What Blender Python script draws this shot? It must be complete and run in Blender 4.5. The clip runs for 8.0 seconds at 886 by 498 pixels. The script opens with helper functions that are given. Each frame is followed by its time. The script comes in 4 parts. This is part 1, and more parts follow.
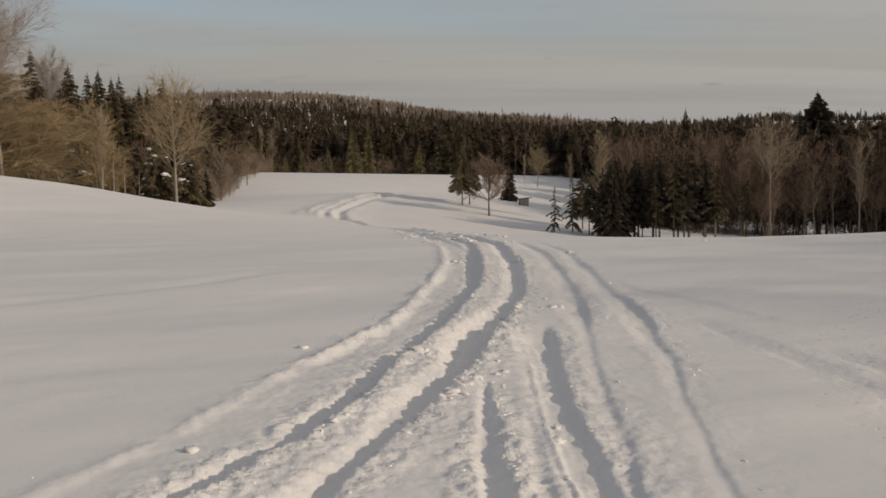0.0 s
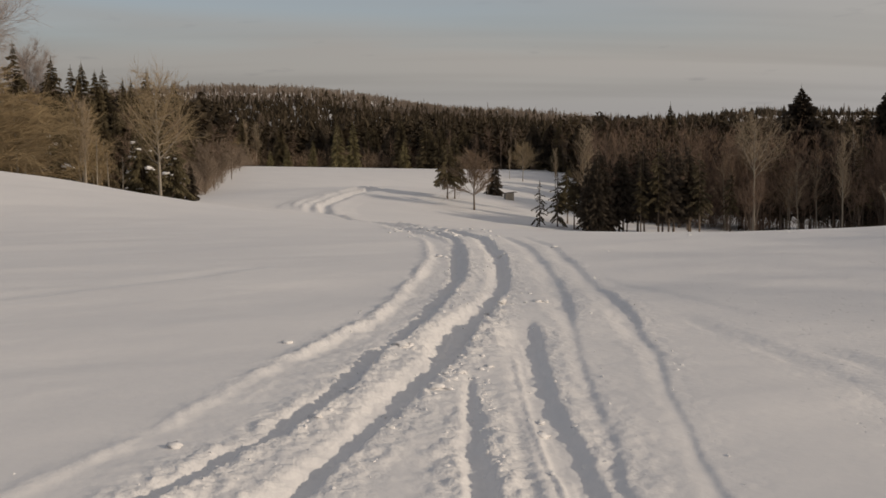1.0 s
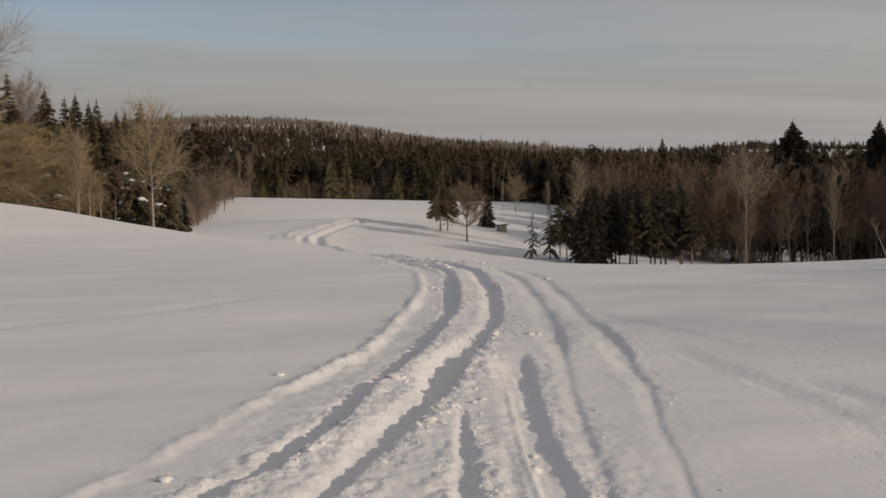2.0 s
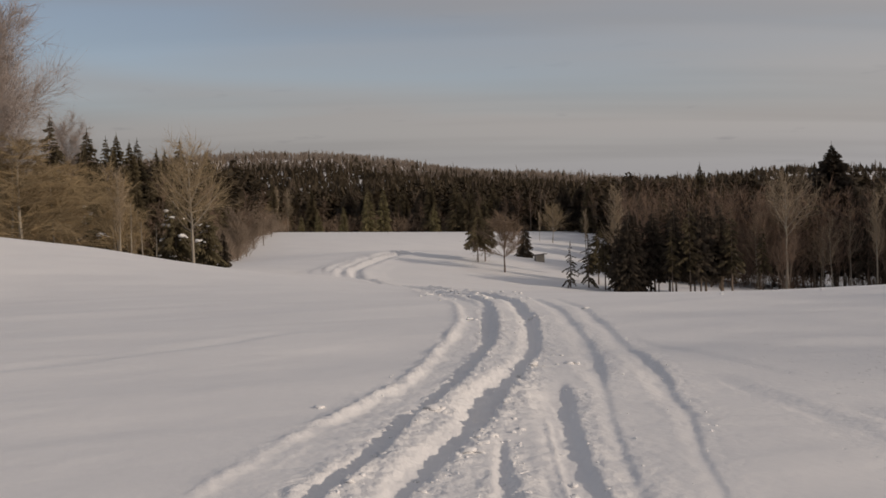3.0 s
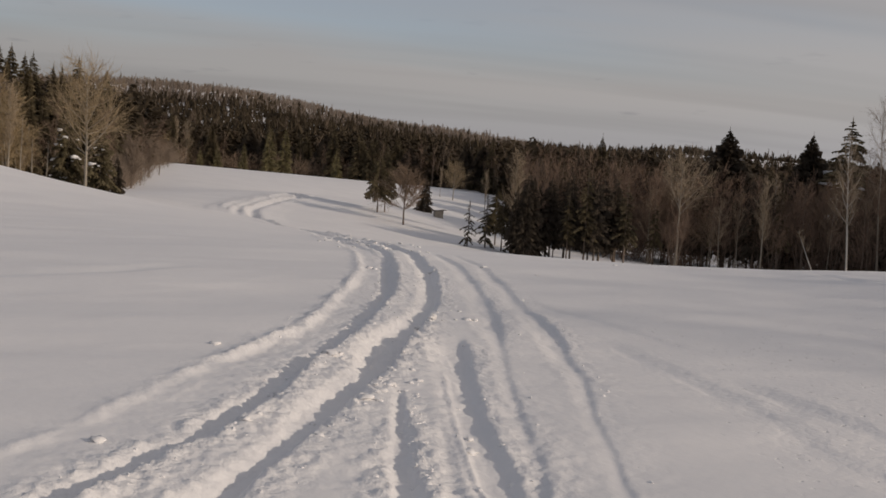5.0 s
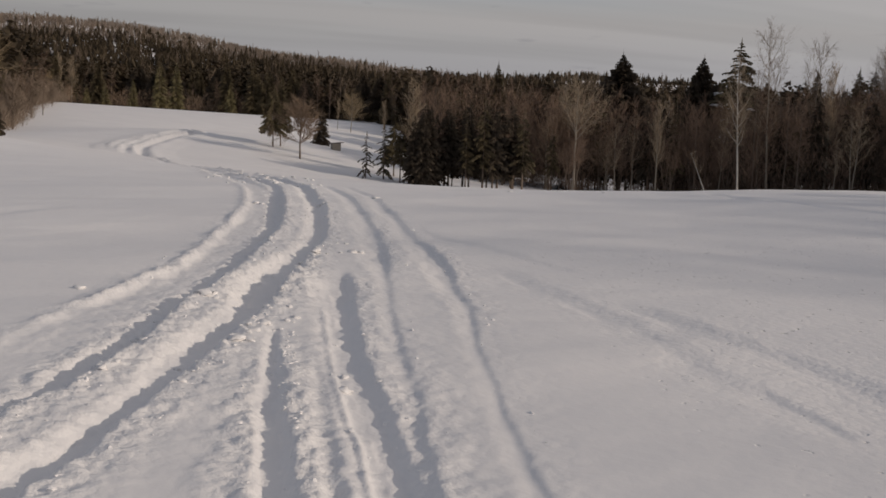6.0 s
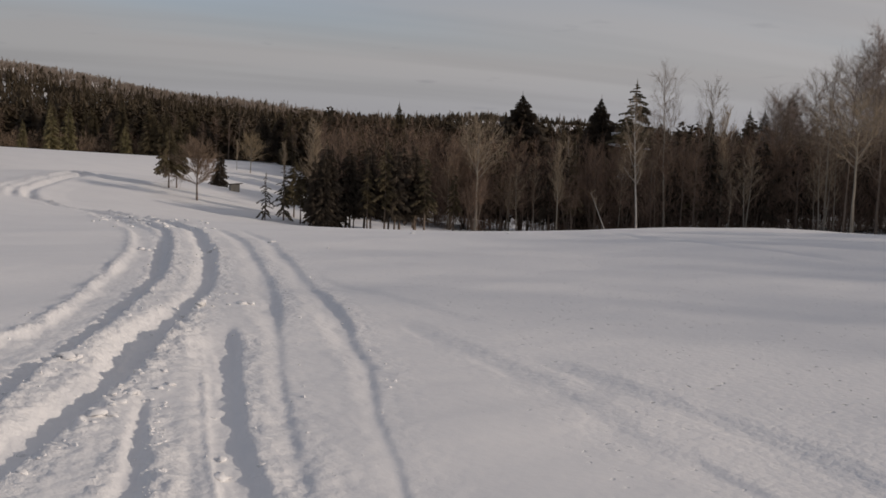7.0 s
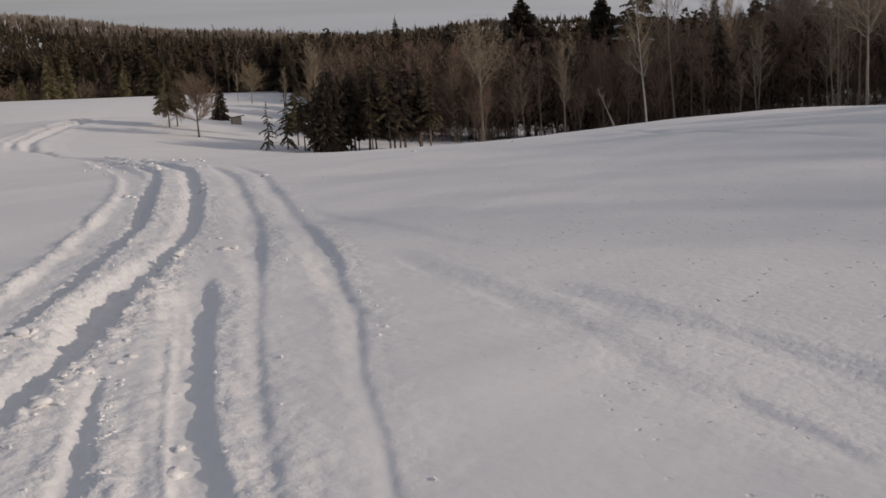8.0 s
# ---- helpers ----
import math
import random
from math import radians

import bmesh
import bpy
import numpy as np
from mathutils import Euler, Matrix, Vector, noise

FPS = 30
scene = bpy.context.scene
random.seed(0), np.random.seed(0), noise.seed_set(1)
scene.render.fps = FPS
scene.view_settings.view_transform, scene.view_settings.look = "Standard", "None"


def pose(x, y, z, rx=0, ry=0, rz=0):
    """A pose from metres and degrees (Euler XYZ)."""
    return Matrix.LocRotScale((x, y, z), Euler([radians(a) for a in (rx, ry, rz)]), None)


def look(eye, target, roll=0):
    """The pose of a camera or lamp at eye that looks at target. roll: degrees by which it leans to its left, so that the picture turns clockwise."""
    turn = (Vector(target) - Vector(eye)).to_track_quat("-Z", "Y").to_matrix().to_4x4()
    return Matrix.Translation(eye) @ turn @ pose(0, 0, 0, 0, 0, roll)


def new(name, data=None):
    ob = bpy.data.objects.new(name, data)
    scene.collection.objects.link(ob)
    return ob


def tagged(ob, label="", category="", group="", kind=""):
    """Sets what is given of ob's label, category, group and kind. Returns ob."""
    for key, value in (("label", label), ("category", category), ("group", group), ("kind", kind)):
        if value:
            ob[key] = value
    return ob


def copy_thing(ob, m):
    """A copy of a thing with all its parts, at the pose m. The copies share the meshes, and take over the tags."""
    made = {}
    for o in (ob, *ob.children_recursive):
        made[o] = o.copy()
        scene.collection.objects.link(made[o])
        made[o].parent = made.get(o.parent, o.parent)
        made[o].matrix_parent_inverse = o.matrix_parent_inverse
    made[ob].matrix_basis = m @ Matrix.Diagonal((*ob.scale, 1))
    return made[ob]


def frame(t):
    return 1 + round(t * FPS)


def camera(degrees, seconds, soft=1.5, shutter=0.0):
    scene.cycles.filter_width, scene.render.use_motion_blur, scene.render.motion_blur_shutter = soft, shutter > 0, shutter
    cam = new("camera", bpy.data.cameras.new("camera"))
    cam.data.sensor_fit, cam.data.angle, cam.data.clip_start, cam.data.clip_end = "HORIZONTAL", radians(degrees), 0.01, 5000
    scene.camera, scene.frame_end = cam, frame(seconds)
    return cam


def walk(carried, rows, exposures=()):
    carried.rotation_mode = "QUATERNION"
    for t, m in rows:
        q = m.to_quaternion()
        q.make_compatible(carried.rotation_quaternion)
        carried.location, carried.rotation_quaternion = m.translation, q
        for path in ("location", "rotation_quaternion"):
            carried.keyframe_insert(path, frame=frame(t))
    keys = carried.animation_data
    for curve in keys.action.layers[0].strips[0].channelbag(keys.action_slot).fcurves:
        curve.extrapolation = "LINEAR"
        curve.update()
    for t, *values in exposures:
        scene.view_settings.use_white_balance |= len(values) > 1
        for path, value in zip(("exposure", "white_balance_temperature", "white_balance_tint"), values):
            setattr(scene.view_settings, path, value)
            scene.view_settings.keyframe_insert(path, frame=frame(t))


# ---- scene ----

cam = camera(46.0, 8.0, soft=1.65)
PATH = [
    (0, look((-0.010, -0.017, 1.641), (0.004, 9.949, 0.826), -0.67)),
    (0.2, look((-0.006, -0.026, 1.644), (-0.007, 9.944, 0.878), -0.91)),
    (0.5, look((0.001, -0.040, 1.648), (0.036, 9.938, 0.985), -1.23)),
    (0.7, look((-0.001, -0.027, 1.647), (0.097, 9.954, 1.042), -1.38)),
    (1, look((-0.005, -0.008, 1.646), (0.150, 9.952, 0.774), -0.55)),
    (1.2, look((-0.001, -0.008, 1.646), (0.115, 9.942, 0.658), -0.53)),
    (1.5, look((0.004, -0.008, 1.646), (0.192, 9.949, 0.741), -0.14)),
    (1.7, look((-0.008, 0.000, 1.648), (0.264, 9.966, 0.873), -0.08)),
    (2.8, look((0.003, -0.038, 1.651), (-0.054, 9.959, 1.394), -1.67)),
    (3, look((0.006, -0.060, 1.651), (-0.124, 9.936, 1.386), -1.50)),
    (3.2, look((0.003, -0.054, 1.651), (-0.154, 9.941, 1.377), -0.79)),
    (3.5, look((-0.003, -0.045, 1.650), (-0.003, 9.948, 1.273), -0.11)),
    (3.8, look((-0.010, -0.039, 1.645), (0.091, 9.949, 1.168), -0.50)),
    (4, look((-0.015, -0.035, 1.641), (0.137, 9.947, 1.072), 0.07)),
    (4.2, look((-0.028, 0.001, 1.642), (0.230, 9.969, 0.887), -0.19)),
    (5.3, look((-0.126, -0.039, 1.628), (0.950, 9.880, 0.951), 6.01)),
    (5.5, look((-0.099, 0.046, 1.626), (1.089, 9.941, 0.795), 7.15)),
    (5.7, look((-0.007, 0.149, 1.610), (1.562, 9.943, 0.336), 6.77)),
    (5.9, look((0.085, 0.252, 1.594), (1.792, 10.017, 0.278), 3.87)),
    (6, look((0.131, 0.304, 1.586), (1.944, 10.052, 0.285), 2.46)),
    (6.2, look((0.227, 0.424, 1.585), (2.562, 10.082, 0.462), -1.28)),
    (6.5, look((0.370, 0.603, 1.582), (3.039, 10.187, 0.575), -2.36)),
    (6.7, look((0.352, 0.789, 1.581), (3.070, 10.360, 0.573), -0.24)),
    (6.9, look((0.333, 0.976, 1.579), (2.953, 10.598, 0.840), 1.86)),
    (7, look((0.324, 1.069, 1.579), (3.035, 10.654, 0.694), 2.29)),
    (7.3, look((0.430, 1.174, 1.567), (3.551, 10.475, -0.373), 3.54)),
    (7.5, look((0.523, 1.414, 1.564), (3.291, 10.862, -0.186), 0.82)),
    (7.7, look((0.612, 1.596, 1.562), (3.654, 11.011, 0.112), -3.28)),
    (7.8, look((0.656, 1.687, 1.562), (3.658, 11.094, -0.020), -4.30)),
    (8, look((0.744, 1.870, 1.560), (3.268, 11.394, -0.148), -3.37)),
]
walk(cam, PATH, [(0.0, 0.07, 7110, 13), (0.5, 0.0, 7110, 14), (1.5, 0.02, 7040, 14.5), (3.0, 0.0, 6870, 16.5), (4.2, 0.0, 6830, 16.5), (6.0, 0.0, 6690, 16), (7.0, 0.0, 6570, 16), (8.0, 0.0, 6500, 16)])

# ---- sky, sun and exposure ----
SUN_AZ, SUN_EL = 117.0, 19.0     # degrees clockwise from +y, degrees up

world = bpy.data.worlds.new("winter_sky")
scene.world = world
world.use_nodes = True
wn, wl = world.node_tree.nodes, world.node_tree.links
wn.clear()
w_out = wn.new("ShaderNodeOutputWorld")
w_bg = wn.new("ShaderNodeBackground")
w_sky = wn.new("ShaderNodeTexSky")
w_sky.sky_type = "NISHITA"
w_sky.sun_disc = False
w_sky.sun_elevation = radians(SUN_EL)
w_sky.sun_rotation = radians(SUN_AZ)
w_sky.air_density, w_sky.dust_density, w_sky.ozone_density = 1.0, 0.6, 2.5
w_geo = wn.new("ShaderNodeTexCoord")
w_sep = wn.new("ShaderNodeSeparateXYZ")
wl.new(w_geo.outputs["Generated"], w_sep.inputs[0])


def wmath(op, a, b=None):
    n = wn.new("ShaderNodeMath")
    n.operation = op
    for i, v in enumerate((a, b)):
        if v is None:
            continue
        if isinstance(v, (int, float)):
            n.inputs[i].default_value = v
        else:
            wl.new(v, n.inputs[i])
    return n.outputs[0]


# thin stratus: streaks on a sheet high above the ground
w_h = wmath("ADD", wmath("MAXIMUM", w_sep.outputs[2], 0.0), 0.12)
w_cmb = wn.new("ShaderNodeCombineXYZ")
wl.new(wmath("DIVIDE", w_sep.outputs[0], w_h), w_cmb.inputs[0])
wl.new(wmath("DIVIDE", w_sep.outputs[1], w_h), w_cmb.inputs[1])
w_map = wn.new("ShaderNodeMapping")
w_map.inputs["Rotation"].default_value = (0, 0, radians(-28))
w_map.inputs["Scale"].default_value = (0.28, 0.95, 1)
w_map.inputs["Location"].default_value = (1.7, 0.6, 0)
wl.new(w_cmb.outputs[0], w_map.inputs[0])
w_noise = wn.new("ShaderNodeTexNoise")
w_noise.inputs["Scale"].default_value = 0.9
w_noise.inputs["Detail"].default_value = 5
w_noise.inputs["Roughness"].default_value = 0.48
wl.new(w_map.outputs[0], w_noise.inputs["Vector"])
w_ramp = wn.new("ShaderNodeValToRGB")
w_ramp.color_ramp.elements[0].position, w_ramp.color_ramp.elements[0].color = 0.38, (0.74, 0.74, 0.74, 1)
w_ramp.color_ramp.elements[1].position, w_ramp.color_ramp.elements[1].color = 0.58, (0.94, 0.94, 0.94, 1)
wl.new(w_noise.outputs[0], w_ramp.inputs[0])
w_low = wn.new("ShaderNodeMapRange")
w_low.inputs[1].default_value, w_low.inputs[2].default_value = 0.085, 0.17
w_low.inputs[3].default_value, w_low.inputs[4].default_value = 0.93, 0.0
w_low.interpolation_type = "SMOOTHSTEP"
wl.new(w_sep.outputs[2], w_low.inputs[0])
w_mix = wn.new("ShaderNodeMix")
w_mix.data_type = "RGBA"
# the veil thickens towards the sun
w_veil = wmath("ADD", w_ramp.outputs[0], wmath("MULTIPLY", w_sep.outputs[0], 0.15))


def wstep(v, lo, hi, a=0.0, b=1.0):
    n = wn.new("ShaderNodeMapRange")
    n.interpolation_type = "SMOOTHSTEP"
    n.inputs[1].default_value, n.inputs[2].default_value = lo, hi
    n.inputs[3].default_value, n.inputs[4].default_value = a, b
    wl.new(v, n.inputs[0])
    return n.outputs[0]


# a long bluer gap in the veil, drawn out along the horizon and falling towards the east
w_tilt = wmath("ADD", wmath("ADD", w_sep.outputs[2], wmath("MULTIPLY", w_sep.outputs[0], 0.05)), wmath("MULTIPLY", wmath("SUBTRACT", w_noise.outputs[0], 0.5), 0.10))
w_gap = wmath("MULTIPLY", wmath("MULTIPLY", wstep(w_tilt, 0.106, 0.130), wstep(w_tilt, 0.165, 0.215, 1.0, 0.25)), wstep(w_sep.outputs[0], 0.0, 0.55, 1.0, 0.35))
w_veil = wmath("SUBTRACT", w_veil, wmath("MULTIPLY", w_gap, 0.28))
# the veil is thinner overhead
w_veil = wmath("MULTIPLY", w_veil, wstep(w_sep.outputs[2], 0.24, 0.6, 1.0, 0.84))
wl.new(wmath("MINIMUM", wmath("MAXIMUM", w_veil, w_low.outputs[0]), 0.95), w_mix.inputs[0])
wl.new(w_sky.outputs[0], w_mix.inputs[6])
# the cloud is brighter on the sun's side and dusky blue along the horizon
w_dusk = wn.new("ShaderNodeMix")
w_dusk.data_type = "RGBA"
wl.new(wstep(w_sep.outputs[2], 0.030, 0.092), w_dusk.inputs[0])
w_dusk.inputs[6].default_value = (2.70, 2.76, 2.90, 1)
w_dusk.inputs[7].default_value = (3.13, 3.11, 3.04, 1)
w_glow = wn.new("ShaderNodeVectorMath")
w_glow.operation = "SCALE"
wl.new(w_dusk.outputs[2], w_glow.inputs[0])
w_map3 = wn.new("ShaderNodeMapping")
w_map3.inputs["Rotation"].default_value, w_map3.inputs["Scale"].default_value = (0, 0, radians(-38)), (0.22, 1.5, 1)
wl.new(w_cmb.outputs[0], w_map3.inputs[0])
w_noise3 = wn.new("ShaderNodeTexNoise")
w_noise3.inputs["Detail"].default_value, w_noise3.inputs["Scale"].default_value = 3, 1.0
wl.new(w_map3.outputs[0], w_noise3.inputs["Vector"])
w_streak = wstep(w_noise3.outputs[0], 0.40, 0.62, -0.06, 0.07)
wl.new(wmath("ADD", wmath("ADD", wmath("MULTIPLY", w_sep.outputs[0], 0.34), w_streak), 1.0), w_glow.inputs["Scale"])
wl.new(w_glow.outputs[0], w_mix.inputs[7])
# small grey cloudlets low over the hills
w_map2 = wn.new("ShaderNodeMapping")
w_map2.inputs["Scale"].default_value = (15.0, 15.0, 80.0)
wl.new(w_geo.outputs["Generated"], w_map2.inputs[0])
w_noise2 = wn.new("ShaderNodeTexNoise")
w_noise2.inputs["Scale"].default_value = 1.0
w_noise2.inputs["Detail"].default_value = 3
wl.new(w_map2.outputs[0], w_noise2.inputs["Vector"])
w_ramp2 = wn.new("ShaderNodeValToRGB")
w_ramp2.color_ramp.elements[0].position, w_ramp2.color_ramp.elements[0].color = 0.66, (1, 1, 1, 1)
w_ramp2.color_ramp.elements[1].position, w_ramp2.color_ramp.elements[1].color = 0.76, (0.86, 0.865, 0.88, 1)
wl.new(w_noise2.outputs[0], w_ramp2.inputs[0])
w_mul = wn.new("ShaderNodeMix")
w_mul.data_type, w_mul.blend_type = "RGBA", "MULTIPLY"
wl.new(wstep(w_sep.outputs[2], 0.10, 0.16, 1.0, 0.25), w_mul.inputs[0])
wl.new(w_mix.outputs[2], w_mul.inputs[6])
wl.new(w_ramp2.outputs[0], w_mul.inputs[7])
wl.new(w_mul.outputs[2], w_bg.inputs[0])
w_bg.inputs[1].default_value = 0.10
wl.new(w_bg.outputs[0], w_out.inputs[0])

sun_data = bpy.data.lights.new("sun", "SUN")
sun_data.energy, sun_data.angle, sun_data.color = 1.86, radians(1.4), (1.0, 0.88, 0.715)
sun = new("sun", sun_data)
_a, _e = radians(SUN_AZ), radians(SUN_EL)
sun.matrix_world = look((60 * math.sin(_a) * math.cos(_e), 60 * math.cos(_a) * math.cos(_e), 60 * math.sin(_e)), (0, 0, 0))


# ---- materials ----
def material(name, colour, rough=0.8, spread=0.25, scale=3.0, fine=25.0, bump=0.3, dist=0.02, hue2=None, spec=0.3, rnd=0.0, sheen=False):
    """Two scales of colour variation, fine relief; hue2: the second tone; rnd: variation from object to object."""
    m = bpy.data.materials.new(name)
    m.use_nodes = True
    nt = m.node_tree
    n, l = nt.nodes, nt.links
    b = n["Principled BSDF"]
    tc = n.new("ShaderNodeTexCoord")
    big, small = n.new("ShaderNodeTexNoise"), n.new("ShaderNodeTexNoise")
    big.inputs["Scale"].default_value, small.inputs["Scale"].default_value = scale, fine
    big.inputs["Detail"].default_value = small.inputs["Detail"].default_value = 4
    for t in (big, small):
        l.new(tc.outputs["Object"], t.inputs["Vector"])
    c2 = hue2 or tuple(v * (1 + spread) for v in colour)
    mix = n.new("ShaderNodeMix")
    mix.data_type = "RGBA"
    mix.inputs[6].default_value = (*[v * (1 - spread) for v in colour], 1)
    mix.inputs[7].default_value = (*c2, 1)
    add = n.new("ShaderNodeMath")
    add.operation = "MULTIPLY_ADD"
    l.new(small.outputs[0], add.inputs[0])
    add.inputs[1].default_value = 0.6
    sub = n.new("ShaderNodeMath")
    sub.operation = "MULTIPLY_ADD"
    l.new(big.outputs[0], sub.inputs[0])
    sub.inputs[1].default_value, sub.inputs[2].default_value = 1.4, -0.5
    l.new(sub.outputs[0], add.inputs[2])
    last = add.outputs[0]
    if rnd:
        oi = n.new("ShaderNodeObjectInfo")
        ra = n.new("ShaderNodeMath")
        ra.operation = "MULTIPLY_ADD"
        l.new(oi.outputs["Random"], ra.inputs[0])
        ra.inputs[1].default_value = rnd
        l.new(last, ra.inputs[2])
        off = n.new("ShaderNodeMath")
        off.operation = "SUBTRACT"
        l.new(ra.outputs[0], off.inputs[0])
        off.inputs[1].default_value = rnd / 2
        last = off.outputs[0]
    l.new(last, mix.inputs[0])
    l.new(mix.outputs[2], b.inputs["Base Color"])
    b.inputs["Roughness"].default_value = rough
    b.inputs["Specular IOR Level"].default_value = spec
    if bump:
        bp = n.new("ShaderNodeBump")
        bp.inputs["Strength"].default_value, bp.inputs["Distance"].default_value = bump, dist
        l.new(small.outputs[0], bp.inputs["Height"])
        l.new(bp.outputs[0], b.inputs["Normal"])
    return m


SNOW = material("snow", (0.82, 0.815, 0.82), 0.65, 0.035, 0.35, 9.0, 0.22, 0.02, (0.87, 0.86, 0.855), 0.25)


def crumble(m):
    """Adds crumbly relief where the surface's crust attribute says that the snow is broken."""
    n, l = m.node_tree.nodes, m.node_tree.links
    at = n.new("ShaderNodeAttribute")
    at.attribute_name = "crust"
    tc = n.new("ShaderNodeTexCoord")
    vor, fine_n, mix, mul = n.new("ShaderNodeTexVoronoi"), n.new("ShaderNodeTexNoise"), n.new("ShaderNodeMath"), n.new("ShaderNodeMath")
    vor.inputs["Scale"].default_value, fine_n.inputs["Scale"].default_value = 13.0, 30.0
    fine_n.inputs["Detail"].default_value = 3
    l.new(tc.outputs["Object"], vor.inputs["Vector"])
    l.new(tc.outputs["Object"], fine_n.inputs["Vector"])
    mix.operation = "SUBTRACT"
    l.new(fine_n.outputs[0], mix.inputs[0])
    l.new(vor.outputs["Distance"], mix.inputs[1])
    mul.operation = "MULTIPLY"
    l.new(mix.outputs[0], mul.inputs[0])
    l.new(at.outputs["Fac"], mul.inputs[1])
    bump = n.new("ShaderNodeBump")
    bump.inputs["Strength"].default_value, bump.inputs["Distance"].default_value = 0.75, 0.024
    l.new(mul.outputs[0], bump.inputs["Height"])
    b = n["Principled BSDF"]
    l.new(b.inputs["Normal"].links[0].from_socket, bump.inputs["Normal"])
    # small melted dimples, strewn unevenly
    squeeze, cell, patch, hole, dimple = n.new("ShaderNodeMapping"), n.new("ShaderNodeTexVoronoi"), n.new("ShaderNodeTexNoise"), n.new("ShaderNodeMapRange"), n.new("ShaderNodeBump")
    squeeze.inputs["Scale"].default_value, squeeze.inputs["Rotation"].default_value = (1.0, 1.35, 1.0), (0, 0, 0.5)
    cell.inputs["Scale"].default_value, patch.inputs["Scale"].default_value = 6.2, 0.6
    bend, shift, push = n.new("ShaderNodeTexNoise"), n.new("ShaderNodeVectorMath"), n.new("ShaderNodeVectorMath")
    bend.inputs["Scale"].default_value, shift.operation, push.operation = 14.0, "SCALE", "ADD"
    shift.inputs["Scale"].default_value = 0.11
    l.new(tc.outputs["Object"], bend.inputs["Vector"])
    l.new(bend.outputs["Color"], shift.inputs[0])
    l.new(tc.outputs["Object"], push.inputs[0])
    l.new(shift.outputs[0], push.inputs[1])
    l.new(push.outputs[0], squeeze.inputs[0])
    l.new(squeeze.outputs[0], cell.inputs["Vector"])
    l.new(tc.outputs["Object"], patch.inputs["Vector"])
    hole.interpolation_type = "SMOOTHSTEP"
    hole.inputs[1].default_value, hole.inputs[2].default_value = 0.02, 0.17
    hole.inputs[3].default_value, hole.inputs[4].default_value = -1.0, 0.0
    l.new(cell.outputs["Distance"], hole.inputs[0])
    thin, keep, where = n.new("ShaderNodeMapRange"), n.new("ShaderNodeMath"), n.new("ShaderNodeAttribute")
    thin.inputs[1].default_value, thin.inputs[2].default_value = 0.36, 0.52
    l.new(patch.outputs[0], thin.inputs[0])
    where.attribute_name = "dimpled"
    keep.operation = "MULTIPLY"
    l.new(thin.outputs[0], keep.inputs[0])
    l.new(where.outputs["Fac"], keep.inputs[1])
    deep = n.new("ShaderNodeMath")
    deep.operation = "MULTIPLY"
    l.new(hole.outputs[0], deep.inputs[0])
    l.new(keep.outputs[0], deep.inputs[1])
    dimple.inputs["Strength"].default_value, dimple.inputs["Distance"].default_value = 1.0, 0.023
    l.new(deep.outputs[0], dimple.inputs["Height"])
    l.new(bump.outputs[0], dimple.inputs["Normal"])
    l.new(dimple.outputs[0], b.inputs["Normal"])


crumble(SNOW)
SNOW_LUMP = material("snow_lump", (0.84, 0.835, 0.84), 0.7, 0.03, 6.0, 60.0, 0.4, 0.01, (0.88, 0.87, 0.865), 0.2)
NEEDLES = material("spruce_needles", (0.094, 0.077, 0.048), 0.8, 0.35, 0.8, 9.0, 0.2, 0.02, (0.135, 0.107, 0.062), 0.2, 0.5)
NEEDLES_DARK = material("fir_needles", (0.070, 0.056, 0.043), 0.8, 0.35, 0.8, 9.0, 0.2, 0.02, (0.096, 0.077, 0.056), 0.2, 0.5)
NEEDLES_MID = material("open_spruce_needles", (0.095, 0.078, 0.046), 0.8, 0.35, 0.8, 9.0, 0.2, 0.02, (0.140, 0.115, 0.066), 0.2, 0.4)
# olive needles of the young spruces, sunlight brightened into the colour
NEEDLES_OLIVE = material("sunlit_spruce_needles", (0.165, 0.145, 0.075), 0.75, 0.3, 0.8, 9.0, 0.2, 0.02, (0.24, 0.205, 0.105), 0.2, 0.5)
BARK = material("grey_brown_bark", (0.18, 0.142, 0.113), 0.9, 0.3, 2.0, 14.0, 0.7, 0.03, None, 0.2, 0.4)
BARK_PALE = material("pale_bark", (0.30, 0.265, 0.215), 0.85, 0.25, 1.5, 12.0, 0.5, 0.02, None, 0.2, 0.3)
BARK_BIRCH = material("birch_bark", (0.50, 0.47, 0.42), 0.75, 0.35, 1.5, 8.0, 0.4, 0.01, (0.62, 0.59, 0.54), 0.25, 0.2)
TWIGS = material("brown_twigs", (0.195, 0.137, 0.102), 0.9, 0.25, 1.0, 10.0, 0.0, 0.02, None, 0.15, 0.6)
TWIGS_PALE = material("pale_twigs", (0.345, 0.275, 0.195), 0.9, 0.22, 1.0, 10.0, 0.0, 0.02, None, 0.15, 0.4)
TWIGS_GOLD = material("golden_brown_twigs", (0.305, 0.232, 0.138), 0.9, 0.22, 1.0, 10.0, 0.0, 0.02, None, 0.15, 0.3)
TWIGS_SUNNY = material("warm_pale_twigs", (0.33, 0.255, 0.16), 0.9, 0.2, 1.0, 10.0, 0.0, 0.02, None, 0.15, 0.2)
TWIGS_HAZEL = material("hazel_twigs", (0.22, 0.172, 0.132), 0.9, 0.2, 1.0, 10.0, 0.0, 0.02, None, 0.15, 0.2)
TWIGS_TAN = material("tan_twigs", (0.24, 0.175, 0.125), 0.9, 0.2, 1.0, 10.0, 0.0, 0.02, None, 0.15, 0.2)
